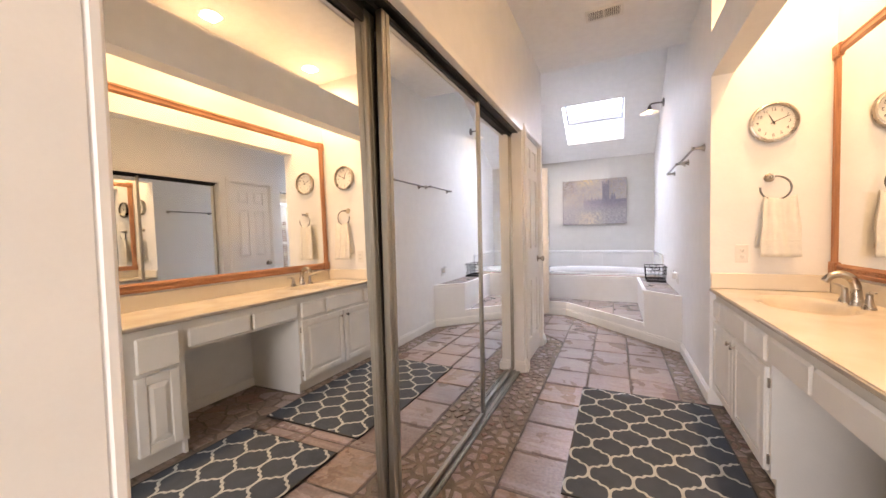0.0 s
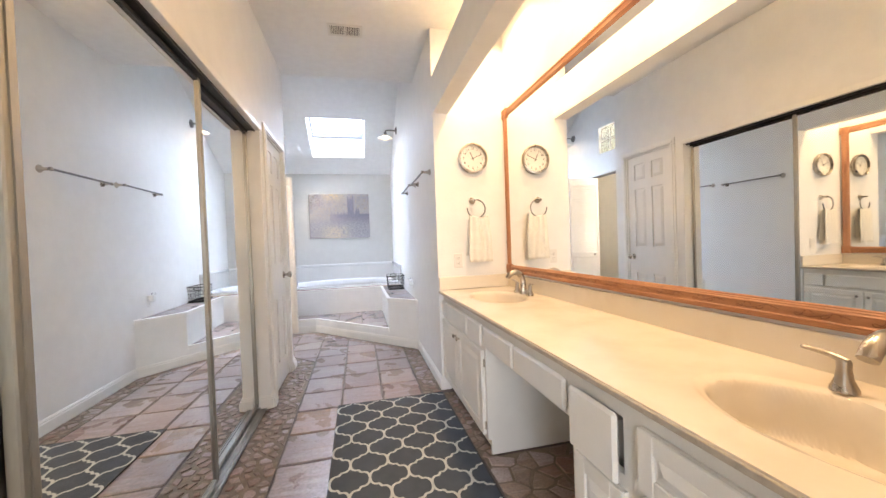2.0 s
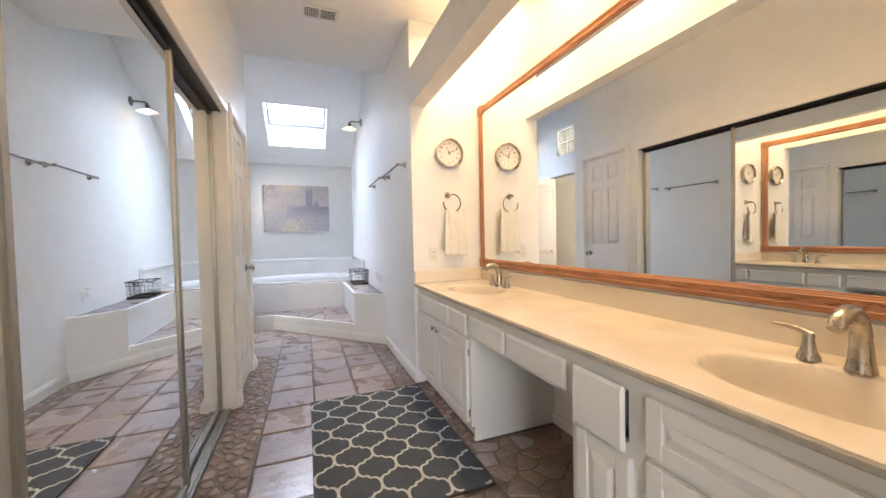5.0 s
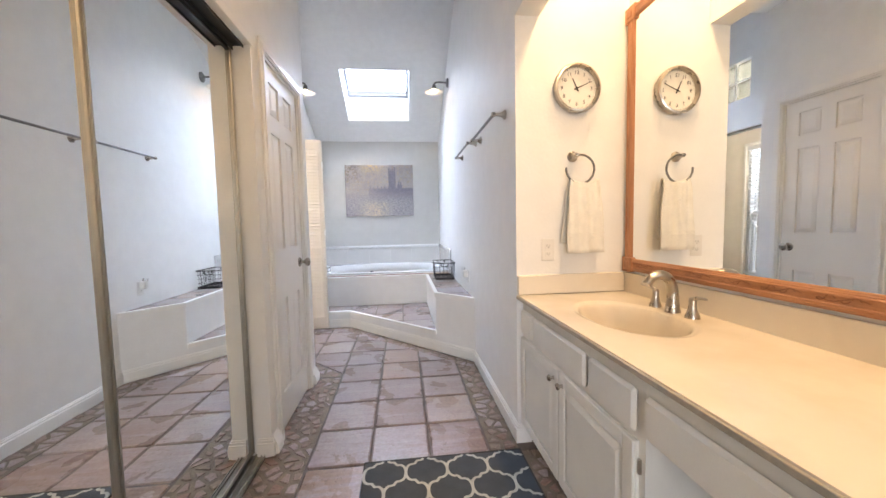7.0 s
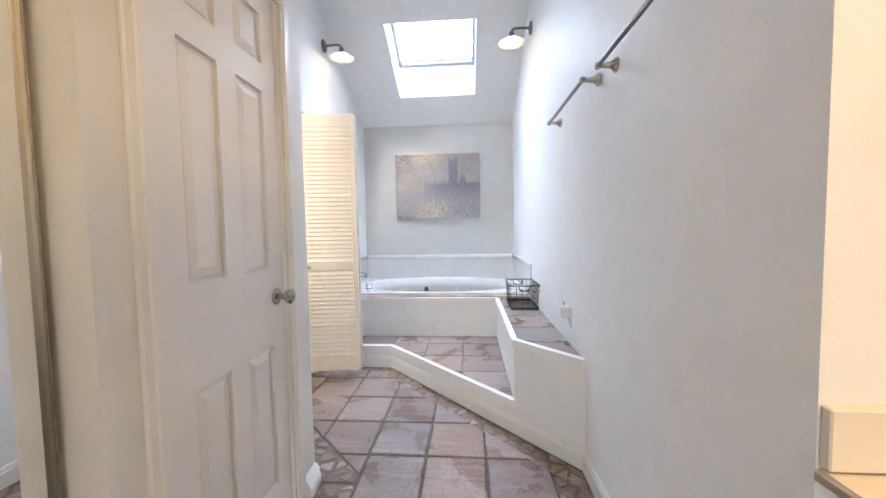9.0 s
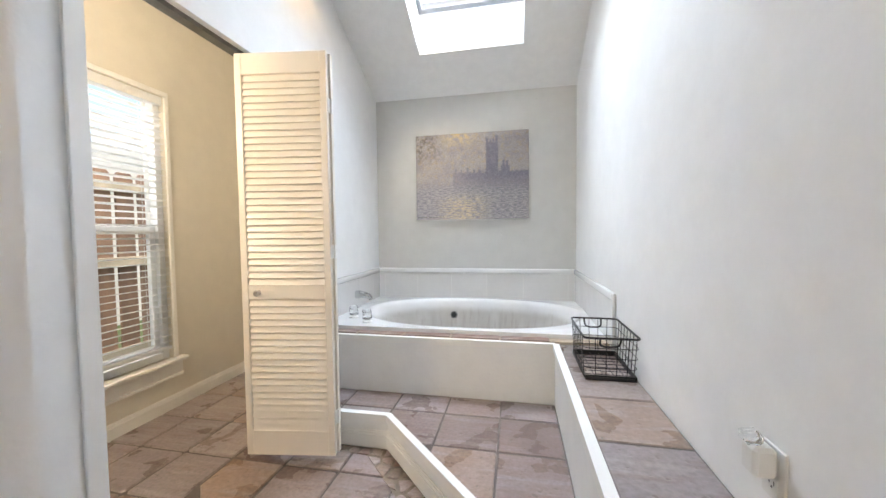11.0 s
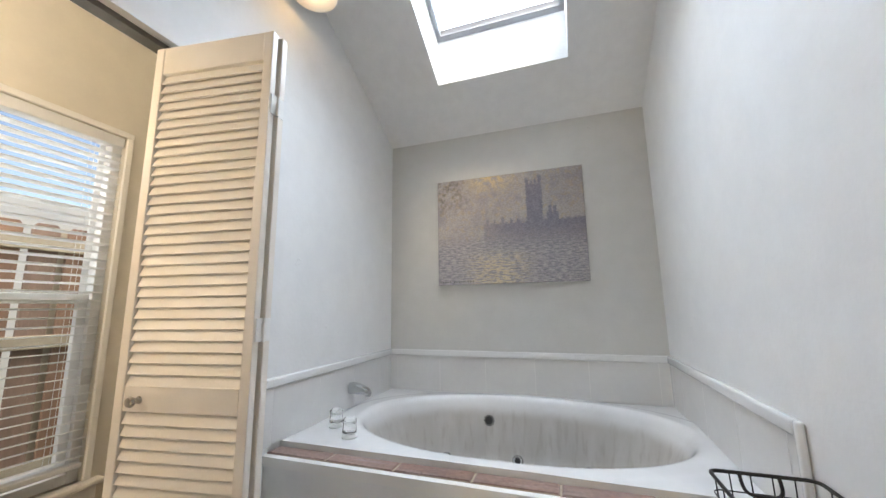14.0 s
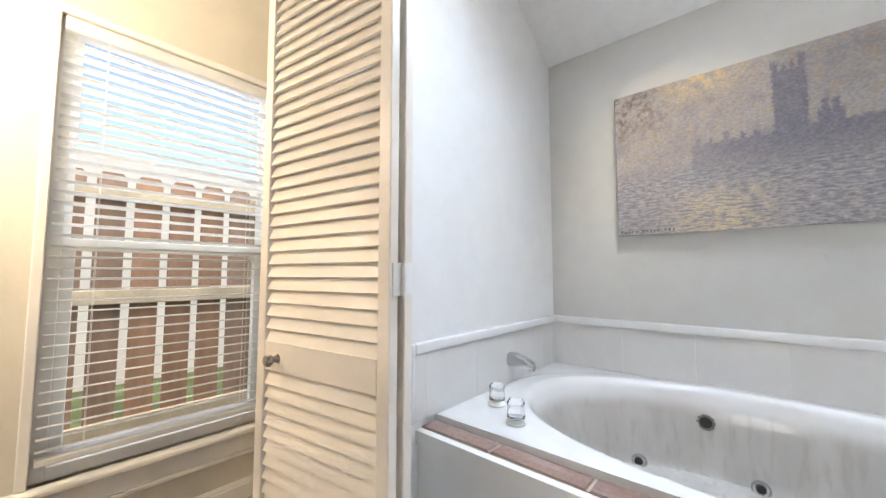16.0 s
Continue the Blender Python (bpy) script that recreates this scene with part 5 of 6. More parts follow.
prism(bm, [(-0.0045, -0.005), (-0.0035, -0.006), (0.0045, 0.003), (0.0035, 0.004)], -0.057, 0.057, "y")
me = finish(bm, "slat", PLASTIC)
for x0, x1 in ((VX0 + 0.022, 0.370), (0.387, VX1 - 0.022)):
    for i in range(8):
        o = new("slat", me)
        o.parent = vent
        o.matrix_basis = pose(x0 + (i + 0.5) * (x1 - x0) / 8 - 0.378, 0, -0.0085)
for y in (0.80, 1.76, 2.72):
    d = thing("recessed_downlight", (1.45, y, CEIL), "lit recessed round ceiling downlight with a white ring", "downlight", "alcove downlights")
    bm = bmesh.new()
    lathe(bm, (1.45, y, CEIL), (0, 0, -1), [(0, 0.085), (0.004, 0.084), (0.006, 0.070), (0.002, 0.066)], 32)
    part("ring", bm, PLASTIC, d, "", True)
    bm = bmesh.new()
    lathe(bm, (1.45, y, CEIL - 0.001), (0, 0, -1), [(0, 0.064), (0.002, 0.062)], 32)
    part("lens", bm, LENS_GLOW, d, "glowing warm lens").visible_shadow = False

# sconces
def sconce(x, y, z, s):
    t = thing("wall_sconce", (x, y, z), "lit nickel gooseneck wall sconce with a shallow white shade", "sconce", "tub sconces")
    bm = bmesh.new()
    lathe(bm, (x, y, z), (s, 0, 0), [(0, 0.055), (0.010, 0.055), (0.018, 0.044), (0.022, 0.016), (0.030, 0.013)], 26)
    part("base", bm, DARKMETAL, t, "", True)
    bm = bmesh.new()
    pts = smooth_line([(x + s * 0.02, y, z), (x + s * 0.11, y, z + 0.004), (x + s * 0.155, y, z - 0.004), (x + s * 0.168, y, z - 0.030)], 6)
    tube(bm, pts, 0.010, 12)
    lathe(bm, (x + s * 0.168, y, z - 0.025), (0, 0, -1), [(0, 0.018), (0.02, 0.024), (0.05, 0.026), (0.056, 0.030)], 20)
    part("arm", bm, DARKMETAL, t, "", True)
    bm = bmesh.new()
    prof = [(0.0, 0.026), (0.012, 0.040), (0.030, 0.085), (0.040, 0.112), (0.044, 0.113), (0.034, 0.084), (0.018, 0.042), (0.008, 0.024)]
    lathe(bm, (x + s * 0.168, y, z - 0.072), (0, 0, -1), prof, 36)
    ob = part("shade", bm, ENAMEL, t, "", True)
    bm = bmesh.new()
    lathe(bm, (x + s * 0.168, y, z - 0.078), (0, 0, -1), [(0, 0.014), (0.012, 0.024), (0.028, 0.028), (0.040, 0.020), (0.046, 0.006)], 18)
    b = part("bulb", bm, BULB, t, "glowing warm bulb", True)
    b.visible_shadow = False


sconce(TUBL, 5.77, 2.90, 1)
sconce(RIGHT, 5.66, 2.90, -1)

# ---- window with blinds ----
win = thing("window_1", (TX, 5.265, WZ0), "white vinyl sash window with a lowered slatted blind", "window", kind="structure")
FXW = TX - 0.10
fr = boxes((FXW, FXW + 0.07, WY0, WY0 + 0.045, WZ0, WZ1), (FXW, FXW + 0.07, WY1 - 0.045, WY1, WZ0, WZ1), (FXW, FXW + 0.07, WY0 + 0.045, WY1 - 0.045, WZ0, WZ0 + 0.05), (FXW, FXW + 0.07, WY0 + 0.045, WY1 - 0.045, WZ1 - 0.05, WZ1), bevel=0.003)
part("window_frame", fr, VINYL, win)
sash = boxes((FXW + 0.012, FXW + 0.045, WY0 + 0.045, WY0 + 0.085, WZ0 + 0.05, 1.25), (FXW + 0.012, FXW + 0.045, WY1 - 0.085, WY1 - 0.045, WZ0 + 0.05, 1.25), (FXW + 0.012, FXW + 0.045, WY0 + 0.085, WY1 - 0.085, WZ0 + 0.05, WZ0 + 0.10), (FXW + 0.010, FXW + 0.05, WY0 + 0.045, WY1 - 0.045, 1.225, 1.275), bevel=0.003)
part("lower_sash", sash, VINYL, win)
sash = boxes((FXW + 0.002, FXW + 0.012, WY0 + 0.045, WY0 + 0.07, 1.275, WZ1 - 0.05), (FXW + 0.002, FXW + 0.012, WY1 - 0.07, WY1 - 0.045, 1.275, WZ1 - 0.05))
part("upper_sash", sash, VINYL, win)
part("pane", boxes((FXW + 0.022, FXW + 0.026, WY0 + 0.085, WY1 - 0.085, WZ0 + 0.10, 1.225)), CLEAR, win).visible_shadow = False
part("pane", boxes((FXW + 0.006, FXW + 0.009, WY0 + 0.07, WY1 - 0.07, 1.275, WZ1 - 0.05)), CLEAR, win).visible_shadow = False
cas = bmesh.new()
for r in ((WY0 - 0.032, WY0, WZ0, WZ1), (WY1, WY1 + 0.032, WZ0, WZ1), (WY0 - 0.032, WY1 + 0.032, WZ1, WZ1 + 0.034)):
    box(cas, TX, TX + 0.015, *r, 0.004)
part("casing", cas, TRIM, win)
part("window_sill", boxes((TX - 0.03, TX + 0.055, WY0 - 0.075, WY1 + 0.075, WZ0 - 0.025, WZ0), bevel=0.006), TRIM, win)
part("apron", boxes((TX, TX + 0.016, WY0 - 0.06, WY1 + 0.06, WZ0 - 0.115, WZ0 - 0.0255), (TX, TX + 0.022, WY0 - 0.06, WY1 + 0.06, WZ0 - 0.135, WZ0 - 0.1155), bevel=0.004), TRIM, win)
blind = thing("window_blind", (TX - 0.012, 5.265, 0.5), "white horizontal slatted blind, lowered with the slats open", "blind")
part("headrail", boxes((TX - 0.036, TX + 0.006, WY0 + 0.008, WY1 - 0.008, WZ1 - 0.062, WZ1 - 0.004), bevel=0.004), BLIND, blind)
bm = bmesh.new()
n = 6
arcp = [(-0.023 + 0.046 * i / n, 0.0035 * math.sin(math.pi * i / n)) for i in range(n + 1)]
prism(bm, arcp + [(p[0], p[1] - 0.0022) for p in reversed(arcp)], WY0 + 0.012 - 5.265, WY1 - 0.012 - 5.265, "y")
me = finish(bm, "slat", BLIND)
z = 0.475
while z < WZ1 - 0.075:
    o = new("slat", me)
    o.parent = blind
    o.matrix_basis = pose(0, 0, z - 0.5, 0, -9 + random.uniform(-2, 2), 0)
    z += 0.0425
part("bottom_rail", boxes((TX - 0.036, TX + 0.012, WY0 + 0.012, WY1 - 0.012, 0.425, 0.450), bevel=0.004), BLIND, blind)
for y in (WY0 + 0.14, WY1 - 0.14):
    for x in (TX - 0.034, TX + 0.011):
        bm = bmesh.new()
        tube(bm, [(x, y, 0.435), (x, y, WZ1 - 0.06)], 0.0009, 6)
        part("cord", bm, BLIND, blind)

# ---- outside ----
ground = solid("ground", boxes((-400, 400, -400, 400, -0.30, -0.20)), GRASS, "lawn round the house", "ground")
# pale sheet added beyond the fence so the gaps between pickets look bright
solid("backdrop_pale_sheet", boxes((-5.9, -5.7, -6, 18, -0.2, 2.6)), PALEBACK, "pale sheet added beyond the fence to brighten its gaps", "backdrop")
fence = thing("fence", (-3.05, 5.2, -0.2), "weathered brown picket fence with pale rails", "fence")
bm = bmesh.new()
prism(bm, [(-0.074, 0), (0.074, 0), (0.074, 1.955), (0.050, 1.985), (-0.050, 1.985), (-0.074, 1.955)], 0, 0.026, "x")
me = finish(bm, "picket", FENCE)
for k in range(36):
    o = new("picket", me)
    o.parent = fence
    o.matrix_basis = pose(0, -3.4 + k * 0.196, 0.02 + random.uniform(-0.01, 0.01), 0, 0, random.uniform(-1.5, 1.5))
for z in (0.35, 1.18, 1.86):
    part("rail", boxes((-3.03, -2.99, 1.7, 8.9, z - 0.245, z - 0.155), bevel=0.003), FENCERAIL, fence)
for y in (2.0, 4.35, 6.05, 8.5):
    part("post", boxes((-3.16, -3.07, y - 0.045, y + 0.045, -0.25, 1.80), bevel=0.004), FENCERAIL, fence)

# ---- wire basket on the bench ----
bas = thing("wire_basket", (0.912, 5.46, BENCHZ), "black wire basket with two loop handles, standing empty on the bench", "basket")
TOPZ, BOTZ = 0.742, BENCHZ + 0.012
RT, RB = (0.803, 1.034, 5.268, 5.655), (0.812, 1.025, 5.282, 5.643)


def loop_at(k, grow=0.0):
    r = [b + (t - b) * k for t, b in zip(RT, RB)]
    z = BOTZ + (TOPZ - BOTZ) * k
    c = 0.022
    x0, x1, y0, y1 = r
    pts = []
    for px, py, a0 in ((x1 - c, y1 - c, 0), (x0 + c, y1 - c, 90), (x0 + c, y0 + c, 180), (x1 - c, y0 + c, 270)):
        for q in range(0, 91, 30):
            a = math.radians(a0 + q)
            pts.append((px + c * math.cos(a), py + c * math.sin(a), z))
    return pts + [pts[0]]


for nm, k, rr in (("rim_wire", 1.0, 0.0048), ("base_wire", 0.0, 0.0055), ("hoop_wire", 0.25, 0.0017), ("hoop_wire", 0.5, 0.0017), ("hoop_wire", 0.75, 0.0017)):
    bm = bmesh.new()
    tube(bm, loop_at(k), rr, 8, False)
    part(nm, bm, BLACKWIRE, bas, "", True)
part("base_frame", boxes((0.812, 1.025, 5.282, 5.287, BENCHZ + 0.001, BENCHZ + 0.024), (0.812, 1.025, 5.638, 5.643, BENCHZ + 0.001, BENCHZ + 0.024), (0.812, 0.817, 5.287, 5.638, BENCHZ + 0.001, BENCHZ + 0.024), (1.020, 1.025, 5.287, 5.638, BENCHZ + 0.001, BENCHZ + 0.024)), BLACKWIRE, bas)


def rect_at(k):
    return [b + (t - b) * k for t, b in zip(RT, RB)]


lo_r, hi_r = rect_at(0), rect_at(1)
for i in range(1, 8):
    u = i / 8
    for side in (0, 1):
        bm = bmesh.new()
        tube(bm, [(lo_r[side], lo_r[2] + (lo_r[3] - lo_r[2]) * u, BOTZ), (hi_r[side], hi_r[2] + (hi_r[3] - hi_r[2]) * u, TOPZ)], 0.0016, 6)
        part("upright_wire", bm, BLACKWIRE, bas)
    bm = bmesh.new()
    y = lo_r[2] + (lo_r[3] - lo_r[2]) * u
    tube(bm, [(lo_r[0], y, BOTZ), (lo_r[1], y, BOTZ)], 0.0016, 6)
    part("floor_wire", bm, BLACKWIRE, bas)
for i in range(1, 5):
    u = i / 5
    for side in (2, 3):
        bm = bmesh.new()
        tube(bm, [(lo_r[0] + (lo_r[1] - lo_r[0]) * u, lo_r[side], BOTZ), (hi_r[0] + (hi_r[1] - hi_r[0]) * u, hi_r[side], TOPZ)], 0.0016, 6)
        part("upright_wire", bm, BLACKWIRE, bas)
    bm = bmesh.new()
    x = lo_r[0] + (lo_r[1] - lo_r[0]) * u
    tube(bm, [(x, lo_r[2], BOTZ), (x, lo_r[3], BOTZ)], 0.0016, 6)
    part("floor_wire", bm, BLACKWIRE, bas)
for y, s in ((RT[2], 1), (RT[3], -1)):
    bm = bmesh.new()
    xm = 0.913
    tube(bm, smooth_line([(xm - 0.042, y, TOPZ + 0.003), (xm - 0.040, y + s * 0.016, TOPZ - 0.030), (xm - 0.022, y + s * 0.022, TOPZ - 0.042), (xm + 0.022, y + s * 0.022, TOPZ - 0.042), (xm + 0.040, y + s * 0.016, TOPZ - 0.030), (xm + 0.042, y, TOPZ + 0.003)], 5), 0.0045, 8)
    part("loop_handle", bm, BLACKWIRE, bas, "", True)

# ---- painting: a misty river with a Gothic skyline ----
def painted():
    m = bpy.data.materials.new("impressionist_river_canvas")
    m.use_nodes = True
    n, l = m.node_tree.nodes, m.node_tree.links
    b = n["Principled BSDF"]
    b.inputs["Roughness"].default_value = 0.65

    def op(kind, a, c=None):
        node = n.new("ShaderNodeMath")
        node.operation = kind
        for i, v in enumerate((a, c)):
            if v is None:
                continue
            if isinstance(v, (int, float)):
                node.inputs[i].default_value = v
            else:
                l.new(v, node.inputs[i])
        return node.outputs[0]

    def soft(v, a, c):
        node = n.new("ShaderNodeMapRange")
        node.interpolation_type = "SMOOTHSTEP"
        node.inputs["From Min"].default_value, node.inputs["From Max"].default_value = a, c
        l.new(v, node.inputs[0])
        return node.outputs[0]

    def noise_at(vec, scale, detail=5, dx=1.0, dz=1.0):
        mp, t = n.new("ShaderNodeMapping"), n.new("ShaderNodeTexNoise")
        mp.inputs["Scale"].default_value = (dx, 1, dz)
        l.new(vec, mp.inputs[0])
        t.inputs["Scale"].default_value, t.inputs["Detail"].default_value = scale, detail
        l.new(mp.outputs[0], t.inputs["Vector"])
        return t.outputs[0]

    def blend(f, c0, c1):
        node = n.new("ShaderNodeMix")
        node.data_type = "RGBA"
        l.new(f, node.inputs["Factor"])
        for i, v in ((6, c0), (7, c1)):
            if isinstance(v, tuple):
                node.inputs[i].default_value = (*v, 1)
            else:
                l.new(v, node.inputs[i])
        return node.outputs[2]

    tc, sp = n.new("ShaderNodeTexCoord"), n.new("ShaderNodeSeparateXYZ")
    vec = tc.outputs["Object"]
    l.new(vec, sp.inputs[0])
    wob = noise_at(vec, 75, 4)
    x = op("ADD", sp.outputs[0], op("MULTIPLY", op("SUBTRACT", wob, 0.5), 0.030))
    z = op("ADD", sp.outputs[2], op("MULTIPLY", op("SUBTRACT", noise_at(vec, 62, 4), 0.5), 0.055))

    def block(xc, half, top):
        return op("MULTIPLY", soft(op("ABSOLUTE", op("SUBTRACT", x, xc)), half + 0.006, half - 0.006), soft(z, top + 0.012, top - 0.012))

    skyc = blend(noise_at(vec, 5, 6), (0.27, 0.242, 0.237), (0.43, 0.385, 0.362))
    skyc = blend(soft(noise_at(vec, 11, 6), 0.42, 0.66), skyc, (0.285, 0.262, 0.268))
    skyc = blend(op("MULTIPLY", soft(noise_at(vec, 26, 6), 0.48, 0.66), 0.55), skyc, (0.39, 0.30, 0.20))
    dusk = op("MULTIPLY", soft(x, -0.10, -0.5), soft(z, 0.0, 0.32))
    skyc = blend(op("MULTIPLY", dusk, soft(noise_at(vec, 38, 6), 0.36, 0.72)), skyc, (0.11, 0.09, 0.075))
    sun = op("MULTIPLY", soft(op("ABSOLUTE", op("ADD", x, 0.10)), 0.24, 0.02), soft(z, 0.24, 0.38))
    skyc = blend(op("MULTIPLY", sun, soft(noise_at(vec, 22, 5), 0.35, 0.6)), skyc, (0.56, 0.42, 0.22))
    water = noise_at(vec, 26, 8, 1.0, 4.5)
    wc = blend(soft(water, 0.35, 0.65), (0.215, 0.205, 0.23), (0.40, 0.365, 0.355))
    glint = op("MULTIPLY", soft(op("ABSOLUTE", op("ADD", x, 0.08)), 0.34, 0.04), soft(noise_at(vec, 22, 6, 1.0, 5.0), 0.42, 0.58))
    glint = op("MULTIPLY", glint, soft(z, -0.12, -0.26))
    wc = blend(glint, wc, (0.54, 0.445, 0.31))
    pic = blend(soft(z, -0.13, -0.02), wc, skyc)
    city = op("MULTIPLY", block(0.23, 0.40, 0.035), soft(x, -0.30, 0.0))
    for xc, hf, tp in ((0.195, 0.056, 0.300), (0.150, 0.011, 0.352), (0.180, 0.008, 0.330), (0.208, 0.008, 0.335), (0.238, 0.012, 0.360), (0.300, 0.012, 0.135), (0.330, 0.012, 0.130), (0.315, 0.040, 0.085), (-0.02, 0.15, 0.035), (-0.14, 0.010, 0.070), (-0.09, 0.008, 0.060), (-0.03, 0.010, 0.080), (0.03, 0.008, 0.065), (0.08, 0.010, 0.060), (0.40, 0.12, 0.020)):
        city = op("MAXIMUM", city, block(xc, hf, tp))
    city = op("MULTIPLY", city, soft(z, -0.20, 0.02))
    cc = blend(noise_at(vec, 40, 5), (0.13, 0.125, 0.16), (0.25, 0.235, 0.265))
    pic = blend(op("MULTIPLY", city, soft(x, -0.55, 0.12)), pic, cc)
    stroke = noise_at(vec, 95, 5, 0.8, 1.3)
    hs = n.new("ShaderNodeHueSaturation")
    mr = n.new("ShaderNodeMapRange")
    mr.inputs["To Min"].default_value, mr.inputs["To Max"].default_value = 0.62, 1.62
    l.new(stroke, mr.inputs[0]), l.new(mr.outputs[0], hs.inputs["Value"]), l.new(pic, hs.inputs["Color"])
    l.new(hs.outputs[0], b.inputs["Base Color"])
    bp = n.new("ShaderNodeBump")
    bp.inputs["Strength"].default_value, bp.inputs["Distance"].default_value = 0.4, 0.002
    l.new(stroke, bp.inputs["Height"]), l.new(bp.outputs[0], b.inputs["Normal"])
    return m


PM = pose(0.105, BACK, 1.735)
paint = thing("painting", PM, "unframed canvas of misty Gothic river towers in grey and ochre", "painting")
local_part("canvas", boxes((-0.524, 0.524, -0.040, -0.030, -0.397, 0.397), bevel=0.003), painted(), paint)
local_part("stretcher", boxes((-0.522, 0.522, -0.030, -0.002, -0.395, -0.355), (-0.522, 0.522, -0.030, -0.002, 0.355, 0.395), (-0.522, -0.482, -0.030, -0.002, -0.355, 0.355), (0.482, 0.522, -0.030, -0.002, -0.355, 0.355)), TOWEL, paint, "pale canvas-wrapped stretcher edge")

bm = bmesh.new()
for k, (w, h) in enumerate(((0.012, 0.018), (0.008, 0.010), (0.010, 0.011), (0.009, 0.010), (0.011, 0.015), (0.014, 0.016), (0.008, 0.010), (0.010, 0.010), (0.008, 0.010), (0.010, 0.013), (0.006, 0.014), (0.009, 0.014), (0.010, 0.014))):
    x0 = -0.508 + k * 0.0185 + (0.012 if k > 4 else 0) + (0.012 if k > 9 else 0)
    box(bm, x0, x0 + 0.003, -0.0412, -0.0398, -0.382, -0.382 + h), box(bm, x0 + 0.003, x0 + w, -0.0412, -0.0398, -0.382 + h * 0.4, -0.379 + h * 0.4)
local_part("signature", bm, DARKSLOT, paint, "small dark scrawled signature")

# ---- clay tiles of floor, step and bench ----
PX, PY, GX, GY, GAP = 0.311, 0.329, 0.245, 3.28, 0.011
DN = Vector((TIPY - KY, -(RIGHT - KX))).normalized() * -1
DNX, DNY = DN.x, DN.y
DC = DNX * KX + DNY * KY


def lay_tile(poly, z0, z1, parent, material, name="tile"):
    bm = bmesh.new()
    cx, cy = sum(p[0] for p in poly) / len(poly), sum(p[1] for p in poly) / len(poly)
    prism(bm, [(p[0] - cx, p[1] - cy) for p in poly], 0, z1 - z0, "z", 0.004)
    o = new(name, finish(bm, name, material))
    o.parent = parent
    o.matrix_basis = world_of(parent).inverted() @ pose(cx, cy, z0 + random.uniform(-0.0012, 0.0012), random.uniform(-0.25, 0.25), random.uniform(-0.25, 0.25), random.uniform(-0.5, 0.5))
    return o


def shared_tile(cx, cy, z0, h, w, d, parent, cache={}):
    key = (round(w, 3), round(d, 3), round(h, 4), random.randrange(8))
    if key not in cache:
        bm = bmesh.new()
        c, w2, d2, poly = 0.012, w / 2, d / 2, []
        for ax, ay, bx, by, ix, iy in ((-w2 + c, -d2, w2 - c, -d2, 0, 1), (w2, -d2 + c, w2, d2 - c, -1, 0), (w2 - c, d2, -w2 + c, d2, 0, -1), (-w2, d2 - c, -w2, -d2 + c, 1, 0)):
            bow = random.uniform(-0.001, 0.0025)
            for u in (0.0, 0.25, 0.5, 0.75, 1.0):
                dent = bow * 4 * u * (1 - u) + random.uniform(-0.0008, 0.0016)
                poly.append((ax + (bx - ax) * u + ix * dent, ay + (by - ay) * u + iy * dent))
        prism(bm, poly, 0, h, "z", 0.0055)
        cache[key] = finish(bm, "tile", SALTILLO)
    o = new("tile", cache[key])
    o.parent = parent
    o.matrix_basis = pose(cx, cy, z0 + random.uniform(-0.0012, 0.0012), random.uniform(-0.3, 0.3), random.uniform(-0.3, 0.3), random.uniform(-0.6, 0.6) + 180 * random.randrange(2))


ST = 0.13
for i in range(-8, 3):
    for j in range(-10, 11):
        x0, y0 = GX + i * PX + GAP / 2, GY + j * PY + GAP / 2
        x1, y1 = x0 + PX - GAP, y0 + PY - GAP
        full = [(x0, y0), (x1, y0), (x1, y1), (x0, y1)]
        poly = full
        if x0 > 0.86 or y1 < ENTRY + 0.05:
            continue
        if x1 < GX - PX + 0.02:
            if y1 < RIDGE + 0.05:
                continue
            if x1 < TUBL:
                poly = clip(poly, -1, 0, -(TX + 0.01))
        poly = clip(poly, DNX, DNY, DC - ST)
        if len(poly) > 2 and x1 > TUBL + 0.1:
            poly = clip(poly, 0, 1, KY - 0.09)
        if x1 < GX - PX + 0.02 and len(poly) > 2 and x1 > TUBL:
            poly = clip(poly, -1.0, -1.0, -4.045)
        if len(poly) < 3 or area(poly) < 0.006:
            continue
        if area(poly) > 0.98 * area(full):
            shared_tile((x0 + x1) / 2, (y0 + y1) / 2, -0.006, 0.008, x1 - x0, y1 - y0, floor)
        else:
            lay_tile(poly, -0.006, 0.002, floor, SALTILLO)
# grout beds under the step and bench tiles
bm = bmesh.new()
prism(bm, [(TUBL + 0.002, KY + 0.023), (KX + 0.008, KY + 0.023), (0.733, 4.525 + 0.030), (0.733, FRONT - 0.002), (TUBL + 0.002, FRONT - 0.002)], STEPZ - 0.009, STEPZ - 0.0035)
o = new("grout_bed", finish(bm, "grout_bed", GROUT))
o.parent = step
bm = bmesh.new()
prism(bm, [(0.758, 4.525 + 0.012), (RIGHT - 0.002, TIPY + 0.036), (RIGHT - 0.002, FRONT + 0.014), (0.758, FRONT + 0.014)], BENCHZ - 0.009, BENCHZ - 0.0035)
o = new("grout_bed", finish(bm, "grout_bed", GROUT))
o.parent = bench
